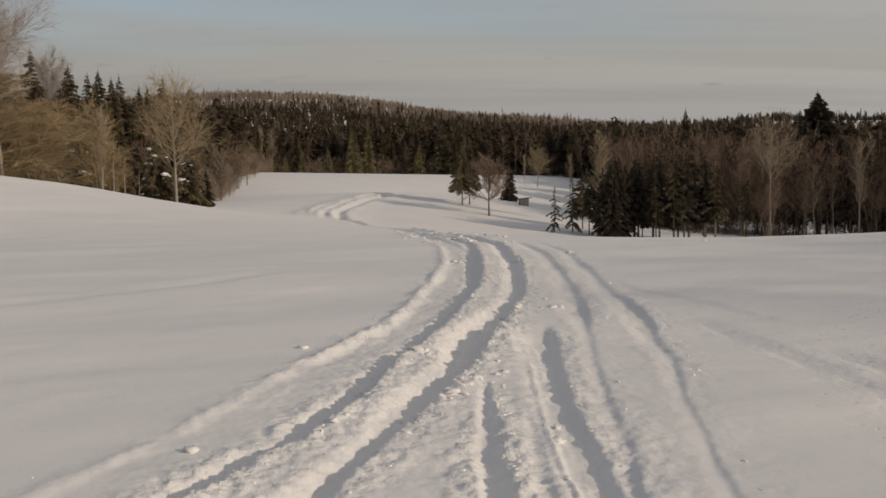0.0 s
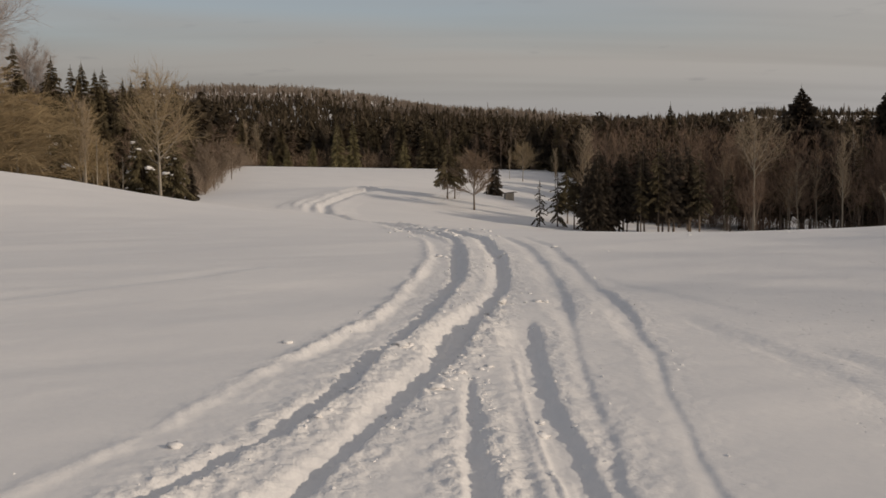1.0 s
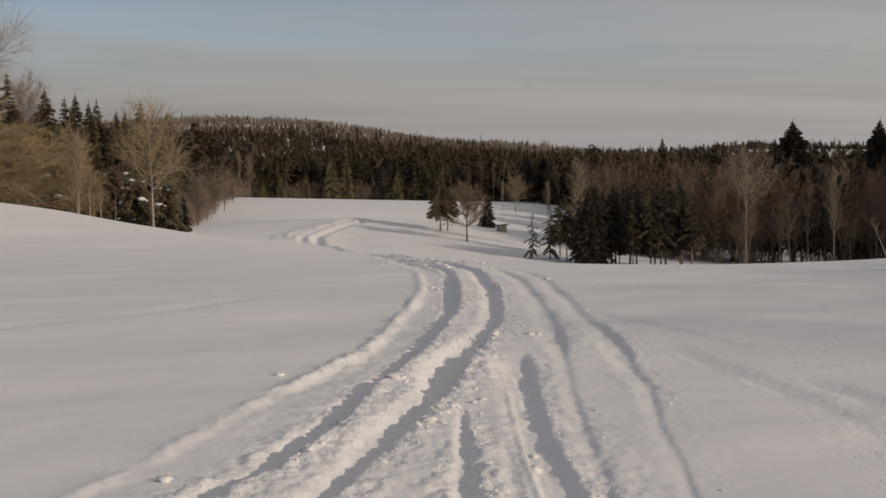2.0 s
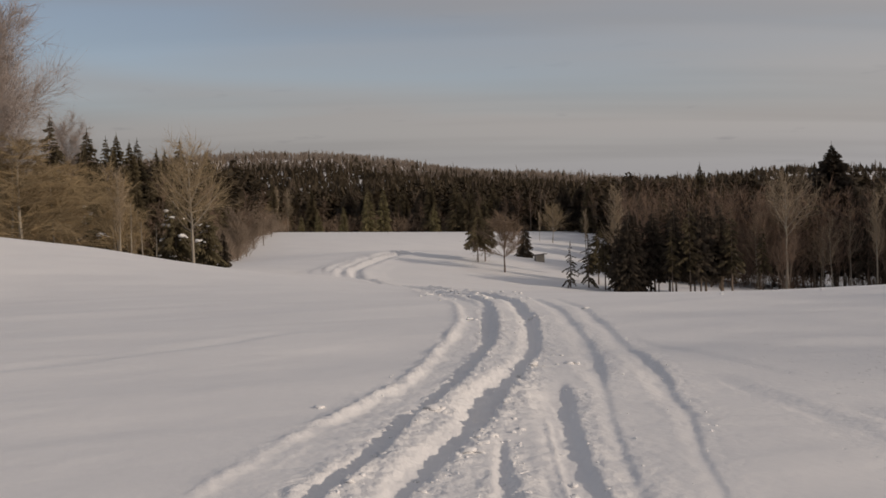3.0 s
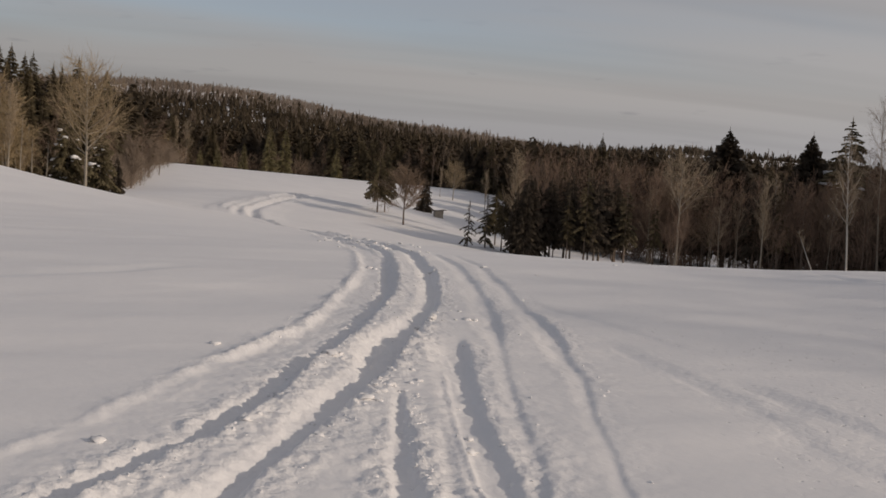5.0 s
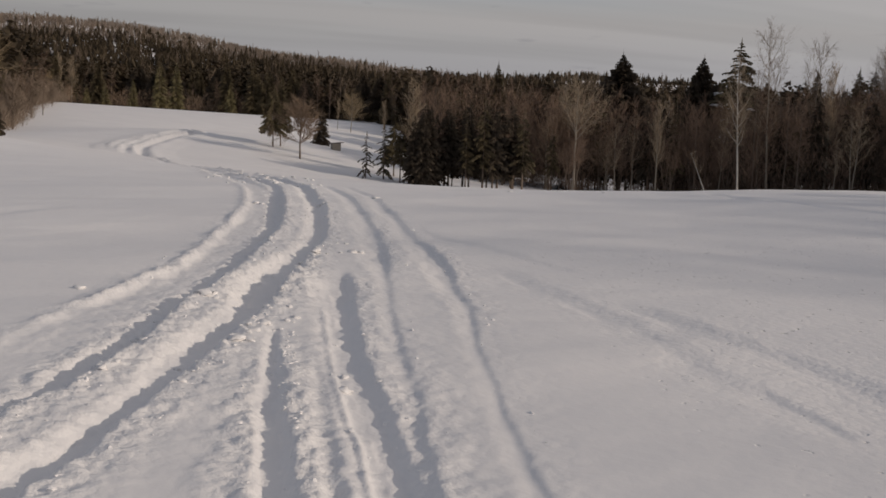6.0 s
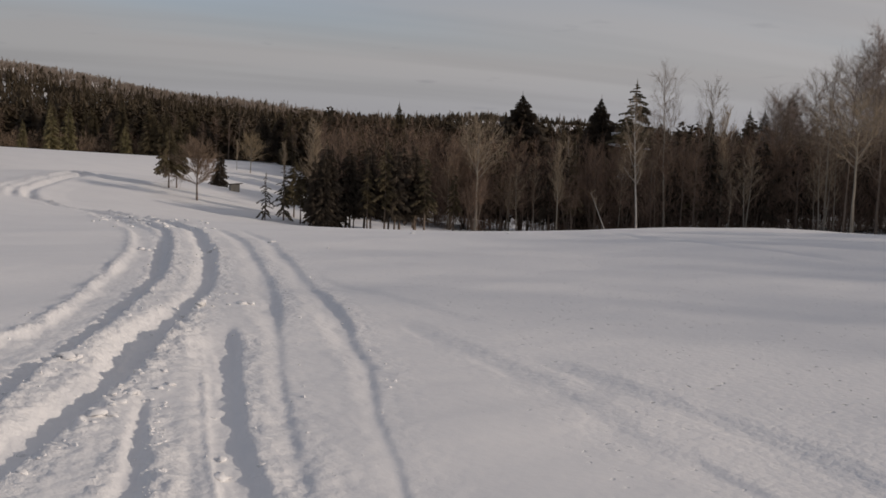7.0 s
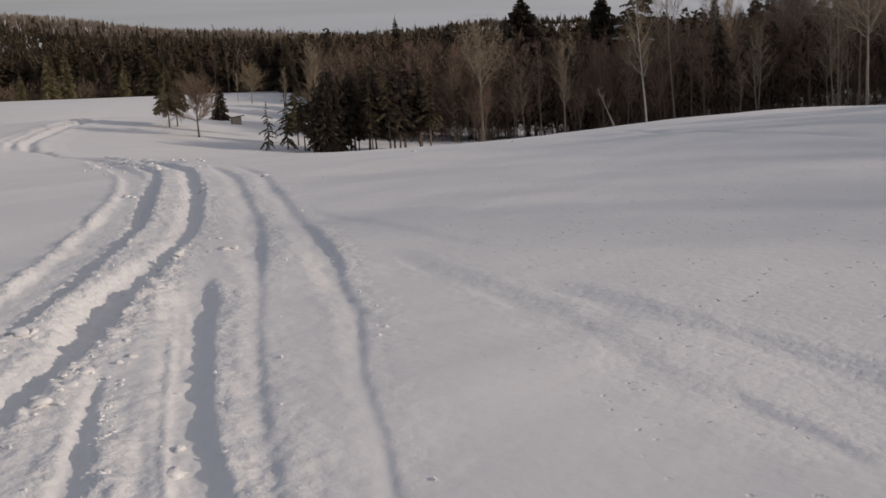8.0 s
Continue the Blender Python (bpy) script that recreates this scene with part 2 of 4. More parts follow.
TWIGS_MAUVE = material("mauve_grey_twigs", (0.37, 0.31, 0.275), 0.9, 0.2, 1.0, 10.0, 0.0, 0.02, None, 0.15, 0.3)
FOREST = material("far_conifer_needles", (0.048, 0.038, 0.027), 0.85, 0.4, 0.03, 0.35, 0.0, 0.02, (0.096, 0.074, 0.048), 0.1)
# bare wood on the hilltop, lightened in colour to carry the haze
FOREST_HAZY = material("hazy_hilltop_wood", (0.25, 0.205, 0.168), 0.9, 0.3, 0.03, 0.5, 0.0, 0.02, None, 0.1)
FOREST_BARE = material("far_bare_wood", (0.19, 0.145, 0.11), 0.9, 0.3, 0.03, 0.5, 0.0, 0.02, None, 0.1)
# distance haze is put into this pale blue-grey base colour
HAZED_RIDGE = material("hazed_ridge", (0.50, 0.52, 0.56), 0.95, 0.12, 0.004, 0.03, 0.0, 0.02, None, 0.0)
BOARDS = material("weathered_grey_boards", (0.27, 0.245, 0.21), 0.85, 0.25, 2.0, 30.0, 0.5, 0.01, None, 0.2)
ROOFING = material("dark_roof_felt", (0.10, 0.09, 0.08), 0.9, 0.25, 2.0, 30.0, 0.4, 0.01, None, 0.2)


# ---- noise and terrain ----
def value_noise(x, y, seed):
    """Smooth noise from -1 to 1 on a unit lattice."""
    xi, yi = np.floor(x), np.floor(y)
    u, v = x - xi, y - yi
    u, v = u * u * u * (u * (u * 6 - 15) + 10), v * v * v * (v * (v * 6 - 15) + 10)

    def cell(a, b):
        s = np.sin(a * 127.1 + b * 311.7 + seed * 74.7) * 43758.5453
        return (s - np.floor(s)) * 2 - 1
    return (cell(xi, yi) * (1 - u) + cell(xi + 1, yi) * u) * (1 - v) + (cell(xi, yi + 1) * (1 - u) + cell(xi + 1, yi + 1) * u) * v


def ramp01(v):
    v = np.clip(v, 0, 1)
    return v * v * (3 - 2 * v)


SWELLS = []


def swell(x, y, radius, height):
    """A rise or hollow of the snowfield."""
    SWELLS.append((x, y, radius, height))


swell(-24, 42, 22, -0.22)
swell(-14, 62, 20, 0.66)
swell(-34, 88, 26, -3.54)
swell(-16, 100, 30, 0.35)
swell(0, 34, 16, -0.29)
swell(-5, 62, 24, 0.57)
swell(4, 95, 26, 0.83)
swell(8, 62, 16, -1.26)
swell(24, 40, 20, -1.54)
swell(24, 72, 22, -2.34)
swell(8, 120, 26, -0.67)
swell(38, 50, 18, 2.89)
swell(48, 85, 24, -1.02)
swell(34, 110, 32, -3.32)
swell(62, 62, 32, 0.24)
swell(-10, 190, 60, 0.18)
swell(60, 190, 70, -1.52)
swell(-80, 120, 60, 2.12)
swell(0, -60, 60, 0.07)
swell(-60, 0, 50, 0.12)
swell(14, 28, 14, 0.04)
swell(70, 0, 45, -0.07)
swell(-30, 22, 16, -0.87)
swell(10, 152, 26, 0.5)
swell(-2, 92, 12, 1.31)
swell(12, 104, 14, 0.96)
swell(22, 138, 22, 0.74)
swell(-8, 22, 10, 0.14)
swell(13, 14, 10, 0.14)
swell(-17, 45, 10, 1.87)
swell(36, 36, 14, 0.81)
swell(4, 114, 9, -1.21)
swell(30, 128, 20, -2.62)
swell(-12, 50, 9, -1.26)
swell(-6, 44, 9, -0.13)
swell(-20, 34, 9, -2.33)
swell(-30, 36, 14, 2.8)
swell(20, 24, 9, 0.59)
swell(30, 26, 12, -0.19)
swell(4, 22, 9, 0.13)
swell(44, 40, 14, -1.86)
swell(58, 54, 13, -1.95)
swell(62, 38, 14, -0.66)
swell(33, 42, 8, -0.26)


def field_z(x, y):
    """Height of the snowfield and the hills beyond, without the ruts."""
    x, y = np.asarray(x, float), np.asarray(y, float)
    z = np.zeros(np.broadcast(x, y).shape)
    for sx, sy, r, h in SWELLS:
        z = z + h * np.exp(-((x - sx) ** 2 + (y - sy) ** 2) / (2 * r * r))
    z = z + 20 * ramp01((y - 230) / 650)
    z = z + 38.5 * np.exp(-(((x + 170) / 250) ** 2 + ((y - 930) / 260) ** 2))
    z = z + 17 * np.exp(-(((x - 335) / 120) ** 2 + ((y - 1020) / 240) ** 2))
    far = ramp01((np.hypot(x, y) - 200) / 300)
    z = z + far * (3.0 * value_noise(x / 90, y / 90, 3) + 1.2 * value_noise(x / 34, y / 34, 4))
    return z


RUTS = []


def rut(points, width, depth, berm, rough, fade=0.0, wall=0.12, left=0.4, crest=0.11, ease=1.0):
    """A groove pressed into the snow along a smooth line; fade: metres over which its ends run out.
    A point's third number makes the rut narrower and shallower there, a fourth sets the depth apart;
    left, crest: the lip on its left side; ease: how much gentler the left wall is than the right."""
    p = np.array([(q[0], q[1], q[2] if len(q) > 2 else 1.0, q[3] if len(q) > 3 else q[2] if len(q) > 2 else 1.0) for q in points], float)
    t = np.linspace(0, len(p) - 1, (len(p) - 1) * 14 + 1)
    out = []
    for v in t:
        i = min(int(v), len(p) - 2)
        f = v - i
        a, b, c, d = p[max(i - 1, 0)], p[i], p[i + 1], p[min(i + 2, len(p) - 1)]
        out.append(0.5 * (2 * b + (c - a) * f + (2 * a - 5 * b + 4 * c - d) * f * f + (3 * b - a - 3 * c + d) * f ** 3))
    line = np.array(out)
    RUTS.append((line, width, depth, berm, rough, fade, wall, left, crest, ease))
    return line


# the snowmobile ruts, one line each
RUT_LINES = [
    # the wide trough on the outside of the bend, with a bright banked left side
    rut([(-4.6, -6, 0.7, 0.2), (-3.3, 0, 0.8, 0.25), (-2.0, 4.2, 0.95, 0.25), (-1.33, 6.1, 1.15, 0.36), (-1.06, 7.16, 1.18, 0.48), (-0.83, 8.4, 1.0, 0.68), (-0.61, 9.24, 0.92, 0.88), (-0.39, 10.2, 0.76, 1.0), (-0.17, 11.4, 0.72, 1.0), (0.03, 13.6, 0.86, 1.0), (0.25, 16.0, 0.76, 0.95), (0.33, 19.6, 0.72, 0.9), (0.1, 24.5, 0.7), (-0.5, 30.0, 0.7)], 0.66, 0.036, 0.030, 0.032, 3.0, 0.13, 1.0, 0.06),
    # the dark right side of the trough
    rut([(-4.0, -6), (-2.8, 0), (-1.75, 3.8), (-1.30, 5.2, 1.05), (-1.12, 5.84), (-0.95, 6.13, 0.9), (-0.86, 6.56), (-0.67, 7.16), (-0.55, 7.93, 0.9), (-0.44, 8.79, 0.85), (-0.31, 9.21, 0.68), (-0.17, 9.88, 0.72), (0.04, 11.08, 0.8), (0.27, 13.06, 0.85), (0.42, 14.51, 0.9), (0.50, 16.05, 1.0), (0.59, 20.87, 1.1, 0.9), (0.55, 24.69, 1.1, 0.8), (0.2, 28.5, 1.0, 0.8), (-0.6, 34, 0.9)], 0.18, 0.060, 0.036, 0.030, 3.0, 0.075, 0.05, 0.11, 1.8),
    rut([(-3.0, -6, 0.8), (-1.95, 0, 0.8), (-1.0, 4.0, 0.8), (-0.68, 5.18, 0.75), (-0.54, 5.64, 0.75), (-0.35, 6.41, 0.8), (-0.24, 6.88, 0.88), (-0.08, 7.58, 0.88), (0.04, 8.08, 0.84), (0.16, 8.75, 1.15), (0.23, 9.41, 1.38), (0.33, 10.12, 1.4), (0.49, 10.67, 1.15), (0.70, 11.76, 0.82), (0.93, 13.49, 0.85), (1.09, 15.46, 0.88), (1.20, 17.82, 0.95, 0.85), (1.23, 20.69, 0.95, 0.8), (1.22, 25.0, 1.0, 0.75), (0.75, 29.55), (-0.25, 34.3)], 0.22, 0.074, 0.032, 0.032, 3.0, 0.085, 0.1, 0.11, 2.2),
    rut([(-0.1, -6), (0.1, 0), (0.22, 4.0), (0.25, 5.18), (0.24, 5.78), (0.26, 6.36, 0.85), (0.27, 6.84, 0.75), (0.29, 7.4, 0.5), (0.33, 7.9, 0.3)], 0.135, 0.046, 0.012, 0.026, 0.5, 0.08),
    rut([(0.5, -6), (0.66, 0), (0.76, 4.0), (0.78, 5.14, 0.9), (0.77, 5.74), (0.76, 6.52, 0.95), (0.78, 7.06, 0.95), (0.81, 7.68, 0.95), (0.85, 8.45, 1.05), (0.90, 9.41, 1.3), (0.93, 10.06, 1.3), (0.97, 10.5, 1.1)], 0.175, 0.047, 0.010, 0.016, 0.9, 0.08, 0.0, 0.11, 3.0),
    rut([(0.4, -6, 0.5), (0.66, 0, 0.5), (0.86, 4, 0.5), (0.97, 5.4, 0.65), (1.02, 5.78, 0.65), (1.06, 6.4, 0.6), (1.13, 7.3, 0.46), (1.20, 8.1, 0.35), (1.28, 8.9, 0.32), (1.38, 9.9, 0.4), (1.42, 10.4, 0.65), (1.47, 11.2, 1.0), (1.60, 12.67, 1.05), (1.74, 14.54, 1.0), (1.78, 16.0, 0.9), (1.95, 21.0, 0.9), (1.8, 26.0, 0.7)], 0.18, 0.032, 0.006, 0.016, 2.0, 0.09, 0.4, 0.11, 2.6),
    rut([(0.7, -6, 0.3), (1.0, 0, 0.3), (1.32, 4.0, 0.3), (1.44, 5.3, 0.3), (1.53, 6.0, 0.3), (1.60, 6.7, 0.32), (1.68, 7.3, 0.35), (1.78, 7.9, 0.5), (1.88, 8.5, 0.58), (1.94, 9.4, 0.68), (2.00, 10.1, 0.9), (2.05, 10.8, 1.15), (2.07, 11.6, 1.05), (2.18, 13.36, 0.95), (2.23, 15.0, 0.85), (2.27, 17.2, 0.95), (2.45, 20.6, 0.7), (2.3, 26, 0.5)], 0.18, 0.030, 0.006, 0.014, 2.0, 0.09, 0.4, 0.11, 2.6),
    # a faint groove and a thin crisp ridge between them
    rut([(0.555, 7.0, 0.5), (0.54, 6.6, 0.7), (0.53, 6.2), (0.52, 5.76), (0.51, 5.16, 1.1), (0.48, 3.0)], 0.085, 0.020, 0.003, 0.012, 0.6, 0.07),
    rut([(0.72, 8.7), (0.69, 8.0), (0.655, 7.1), (0.635, 6.4), (0.635, 5.88), (0.645, 5.47), (0.66, 5.12), (0.63, 4.0), (0.58, 3.0)], 0.028, -0.017, 0.0, 0.002, 0.5, 0.03),
    # the trampled trail beyond the crest, and the bend on the far rise
    rut([(0.1, 26), (-0.5, 30), (-1.07, 35.95), (-2.2, 43.0), (-3.6, 54), (-4.8, 59.9), (-5.9, 62.8), (-6.8, 66.5, 0.8)], 0.6, 0.05, 0.04, 0.10, 3.0, 0.3),
    rut([(1.6, 28, 0.6), (0.7, 32, 0.7), (-0.6, 36.5), (-2.0, 43.0, 0.8)], 0.6, 0.04, 0.04, 0.12, 3.0, 0.3),
    rut([(-5.9, 62.2), (-6.7, 68.0), (-6.95, 73.4), (-6.3, 79.4), (-4.9, 85.5), (-2.4, 90.5)], 0.6, 0.16, 0.09, 0.06, 3.0, 0.42, 2.0, 0.5),
    rut([(-6.9, 61.6), (-7.55, 67.8), (-7.7, 74.2), (-7.0, 81.0), (-5.4, 87.0), (-3.0, 92.0)], 0.5, 0.13, 0.07, 0.05, 4.0, 0.40, 1.8, 0.5),
    rut([(-7.8, 61.5), (-8.3, 69.6), (-8.3, 76.0), (-7.3, 83.4), (-5.9, 88.7)], 0.4, 0.08, 0.05, 0.04, 5.0, 0.38, 1.4, 0.4),
    # old, drifted-over grooves beside the ruts
    rut([(3.5, 10.2), (3.1, 11.3), (2.8, 12.5), (2.5, 14.1), (2.3, 15.0)], 0.10, 0.016, 0.002, 0.004, 0.8, 0.20, 0.0, 0.11, 4.0),
    rut([(3.0, 5.4), (2.98, 7.2), (2.93, 7.8), (2.86, 8.6), (2.7, 9.7), (2.5, 11.2)], 0.12, 0.022, 0.002, 0.006, 1.0, 0.30, 0.0, 0.11, 3.5),
    rut([(4.0, 3.6), (3.88, 5.8), (3.8, 6.4), (3.68, 6.85), (3.5, 7.3), (3.35, 8.1), (3.2, 9.0)], 0.14, 0.034, 0.002, 0.006, 1.0, 0.30, 0.0, 0.11, 3.5),
    rut([(3.22, 5.0), (3.23, 5.4), (3.21, 5.8), (3.2, 6.2)], 0.09, 0.020, 0.003, 0.004, 0.3, 0.10, 0.0, 0.11, 3.0),
    rut([(-9.0, 11.0), (-6.6, 11.9), (-5.0, 13.0), (-3.6, 14.6), (-2.95, 15.8), (-2.4, 16.9)], 0.4, 0.016, 0.022, 0.004, 1.5, 0.4),
    rut([(12.4, 28), (12.1, 25.8), (11.6, 22), (11.5, 19.7), (12.2, 16)], 0.5, 0.06, 0.04, 0.01, 2.0, 0.3),
]


def rut_z(x, y):
    """What the ruts add to the height at flat arrays of places, and how churned the snow is there.
    A rut has a level bed, steep walls, a small lip on one side and a thrown-up bank that slopes away on the other."""
    dz, churn = np.zeros(len(x)), np.zeros(len(x))
    for track, width, depth, berm, rough, fade, wall, left, crest, ease in RUTS:
        line, strength, deep = track[:, :2], track[:, 2], track[:, 3]
        reach = width / 2 + 0.9 + 2 * wall * ease
        near = np.full(len(x), 1e9)
        along_m, side, force, press = np.zeros(len(x)), np.ones(len(x)), np.ones(len(x)), np.ones(len(x))
        steps = np.hypot(*np.diff(line, axis=0).T)
        run = np.concatenate([[0], np.cumsum(steps)])
        for k in range(0, len(line) - 1, 14):
            part_line = line[k:k + 15]
            lo, hi = part_line.min(0) - reach, part_line.max(0) + reach
            pick = np.nonzero((x > lo[0]) & (x < hi[0]) & (y > lo[1]) & (y < hi[1]))[0]
            if not len(pick):
                continue
            px, py = x[pick], y[pick]
            for i in range(len(part_line) - 1):
                a, b = part_line[i], part_line[i + 1]
                d = b - a
                u = np.clip(((px - a[0]) * d[0] + (py - a[1]) * d[1]) / max(d @ d, 1e-9), 0, 1)
                ox, oy = px - a[0] - u * d[0], py - a[1] - u * d[1]
                dist = np.hypot(ox, oy)
                better = dist < near[pick]
                near[pick[better]] = dist[better]
                along_m[pick[better]] = run[k + i] + u[better] * steps[k + i]
                force[pick[better]] = strength[k + i] + u[better] * (strength[k + i + 1] - strength[k + i])
                press[pick[better]] = deep[k + i] + u[better] * (deep[k + i + 1] - deep[k + i])
                side[pick[better]] = np.where(ox[better] * d[1] - oy[better] * d[0] > 0, 1, -1)
        hit = np.nonzero(near < reach)[0]
        if not len(hit):
            continue
        a, b = x[hit] * 0.79 + y[hit] * 0.61, y[hit] * 0.79 - x[hit] * 0.61
        s = near[hit] + (0.022 * value_noise(a * 1.9, b * 1.9, 11) + 0.012 * value_noise(a * 5.3, b * 5.3, 12)) * min(1, width * 3) + 0.55 * min(rough, 0.04) * (value_noise(a * 8.5, b * 8.5, 15) + 0.6 * value_noise(a * 17, b * 17, 16))
        s = np.maximum(s, 0)
        half = width / 2 * force[hit]
        vary = 1 + 0.2 * value_noise(along_m[hit] * 0.8, along_m[hit] * 0 + width * 31, 13)
        ends = press[hit]
        if fade:
            ends = ends * ramp01(along_m[hit] / fade) * ramp01((run[-1] - along_m[hit]) / fade)
        steep = wall * np.minimum(0.25 + 0.75 * force[hit], 1.0) * np.where(side[hit] > 0, 1.0, ease)
        bed = ramp01(1 - (s - np.maximum(half - 0.6 * wall, 0)) / steep)
        rise = ramp01((s - half + 0.3 * steep) / steep)
        slope = np.where(side[hit] > 0, 0.34, crest) * max(1.0, wall / 0.12)
        lip = np.where(side[hit] > 0, 1.0, left) * rise * np.exp(-(np.maximum(s - half - 0.5 * wall, 0) / slope) ** 1.6)
        patchy = np.where(side[hit] > 0, 1.0, np.clip(0.85 + 0.7 * value_noise(along_m[hit] * 2.7, along_m[hit] * 0 + width * 17, 14), 0.3, 1.3))
        dz[hit] += ends * vary * (berm * lip * patchy - depth * bed * np.where(s > half * 0.5, 0.5 + 0.5 * patchy, 1.0))
        churn[hit] = np.maximum(churn[hit], rough * ends * np.where(side[hit] > 0, np.exp(-(np.maximum(s - half, 0) / 0.28) ** 2), 0.95 * np.exp(-(np.maximum(s - half * 0.75, 0) / 0.24) ** 2)) * (0.35 + 0.65 * rise))
    return dz, churn


def snow_z(x, y):
    """Full height of the snow: field, wind drifts, ruts and churned lumps."""
    x, y = np.atleast_1d(np.asarray(x, float)), np.atleast_1d(np.asarray(y, float))
    z = field_z(x, y)
    r = np.hypot(x, y)
    calm = 1 - ramp01((r - 60) / 80)
    u, v = x * 0.94 + y * 0.34, -x * 0.34 + y * 0.94
    z = z + calm * (0.045 * value_noise(u / 6, v / 2.1, 21) + 0.016 * value_noise(u / 1.7, v / 0.7, 22) + 0.024 * ramp01((r - 11) / 9) * value_noise(u / 5, v / 1.1, 26) + 0.004 * value_noise(u / 0.45, v / 0.25, 23))
    east = ramp01((x - 1.9) / 2.6) * (1 - ramp01((r - 25) / 12))
    dz, churn = rut_z(x, y)
    x, y = x * 0.83 + y * 0.56, y * 0.83 - x * 0.56
    lumps = 0.6 * value_noise(x / 0.26, y / 0.26, 31) + 0.6 * value_noise(x / 0.11, y / 0.11, 32) + 0.7 * value_noise(x / 0.055, y / 0.055, 33)
    blocks = np.abs(value_noise(x / 0.17, y / 0.17, 34)) + 0.6 * np.abs(value_noise(x / 0.085, y / 0.085, 35)) - 0.45
    crust = np.clip(churn / 0.03, 0, 1) + east * (0.08 + 0.2 * (1 - ramp01((r - 6) / 7)))
    return z + dz + churn * (0.6 * lumps + 1.0 * blocks), crust, east * (churn < 0.003)


def at_z(x, y):
    return float(field_z(x, y))


# ---- mesh helpers ----
def mesh_object(name, verts, faces, mat, smooth=False):
    me = bpy.data.meshes.new(name)
    me.from_pydata([tuple(v) for v in verts], [], faces)
    me.materials.append(mat)
    if smooth:
        me.polygons.foreach_set("use_smooth", [True] * len(me.polygons))
    return new(name, me)


def part(name, verts, faces, mat, parent, label="", smooth=False):
    ob = mesh_object(name, verts, faces, mat, smooth)
    ob.parent = parent
    if label:
        tagged(ob, label)
    return ob


def grid_mesh(name, xs, ys, zs, mat):
    """A smooth sheet from arrays of rows by columns, closed round in its columns."""
    rows, cols = xs.shape
    idx = np.arange(rows * cols).reshape(rows, cols)
    nxt = np.roll(idx, -1, axis=1)
    quads = np.stack([idx[:-1], nxt[:-1], nxt[1:], idx[1:]], -1).reshape(-1, 4)
    me = bpy.data.meshes.new(name)
    me.vertices.add(rows * cols)
    me.vertices.foreach_set("co", np.stack([xs, ys, zs], -1).astype(np.float32).ravel())
    me.loops.add(quads.size)
    me.loops.foreach_set("vertex_index", quads.astype(np.int32).ravel())
    me.polygons.add(len(quads))
    me.polygons.foreach_set("loop_start", np.arange(0, quads.size, 4, dtype=np.int32))
    me.polygons.foreach_set("use_smooth", np.ones(len(quads), bool))
    me.materials.append(mat)
    me.update(calc_edges=True)
    return new(name, me)


# ---- the ground: one sheet, finer where the walk passes ----
def radii():
    out, r = [0.001], 0.01
    while r < 4850:
        out.append(r)
        r *= 1 + (0.3 if r < 0.5 else 0.05 if r < 3 else 0.0052 if r < 11 else 0.0065 if r < 30 else 0.0085 if r < 100 else 0.018 if r < 300 else 0.06)
    return np.array(out + [4850.0])


bearing = np.concatenate([np.arange(-27, -13, 0.3), np.arange(-13, 24, 0.155), np.arange(24, 43, 0.28), np.arange(43, 333, 2.9)])
R, B = np.meshgrid(radii(), np.radians(bearing[::-1]), indexing="ij")
GX, GY = R * np.sin(B) - 0.4, R * np.cos(B) - 0.6
GZ, CRUST, DIMPLED = snow_z(GX.ravel(), GY.ravel())
ground = grid_mesh("ground", GX, GY, GZ.reshape(GX.shape), SNOW)
# where the surface is broken and crumbly
ground.data.attributes.new("crust", "FLOAT", "POINT").data.foreach_set("value", CRUST.astype(np.float32))
ground.data.attributes.new("dimpled", "FLOAT", "POINT").data.foreach_set("value", DIMPLED.astype(np.float32))
tagged(ground, "snow-covered rolling field with ruts and wind drifts", "ground", kind="structure")

# ---- trees ----
def tube(verts, faces, p0, p1, r0, r1, sides):
    d = np.subtract(p1, p0)
    n = np.linalg.norm(d)
    if n < 1e-6:
        return
    d = d / n
    a = np.cross(d, (0.3, 0.2, 0.93) if abs(d[2]) < 0.8 else (1, 0.1, 0))
    a /= np.linalg.norm(a)
    b = np.cross(d, a)
    k = len(verts)
    for p, r in ((p0, r0), (p1, r1)):
        for i in range(sides):
            t = 2 * math.pi * i / sides
            verts.append(np.asarray(p) + r * (math.cos(t) * a + math.sin(t) * b))
    for i in range(sides):
        j = (i + 1) % sides
        faces.append((k + i, k + j, k + sides + j, k + sides + i))


def trunk_mesh(rng, height, r0, r1, lean=0.03, sides=7, pieces=7, wob=0.04):
    """A tapered, slightly crooked trunk with a flared foot that reaches below the snow. Returns its mesh and its axis."""
    axis, r = [], []
    drift = np.zeros(2)
    for i in range(pieces + 1):
        f = i / pieces
        drift = drift + rng.normal(0, wob * height / pieces * 0.5, 2) * (i > 0)
        axis.append(np.array([drift[0] + lean * height * f, drift[1], height * f - (0.6 if i == 0 else 0)]))
        r.append((r0 * (1 - f) + r1 * f) * (1.25 if i == 0 else 1))
    verts, faces = [], []
    for i, (p, rad) in enumerate(zip(axis, r)):
        for s in range(sides):
            t = 2 * math.pi * s / sides
            verts.append(p + np.array([math.cos(t), math.sin(t), 0]) * rad * (1 + 0.08 * math.sin(3 * t + i)))
    for i in range(pieces):
        for s in range(sides):
            j = (s + 1) % sides
            faces.append((i * sides + s, i * sides + j, (i + 1) * sides + j, (i + 1) * sides + s))
    faces.append(tuple(range(pieces * sides, pieces * sides + sides)))
    return verts, faces, axis, r


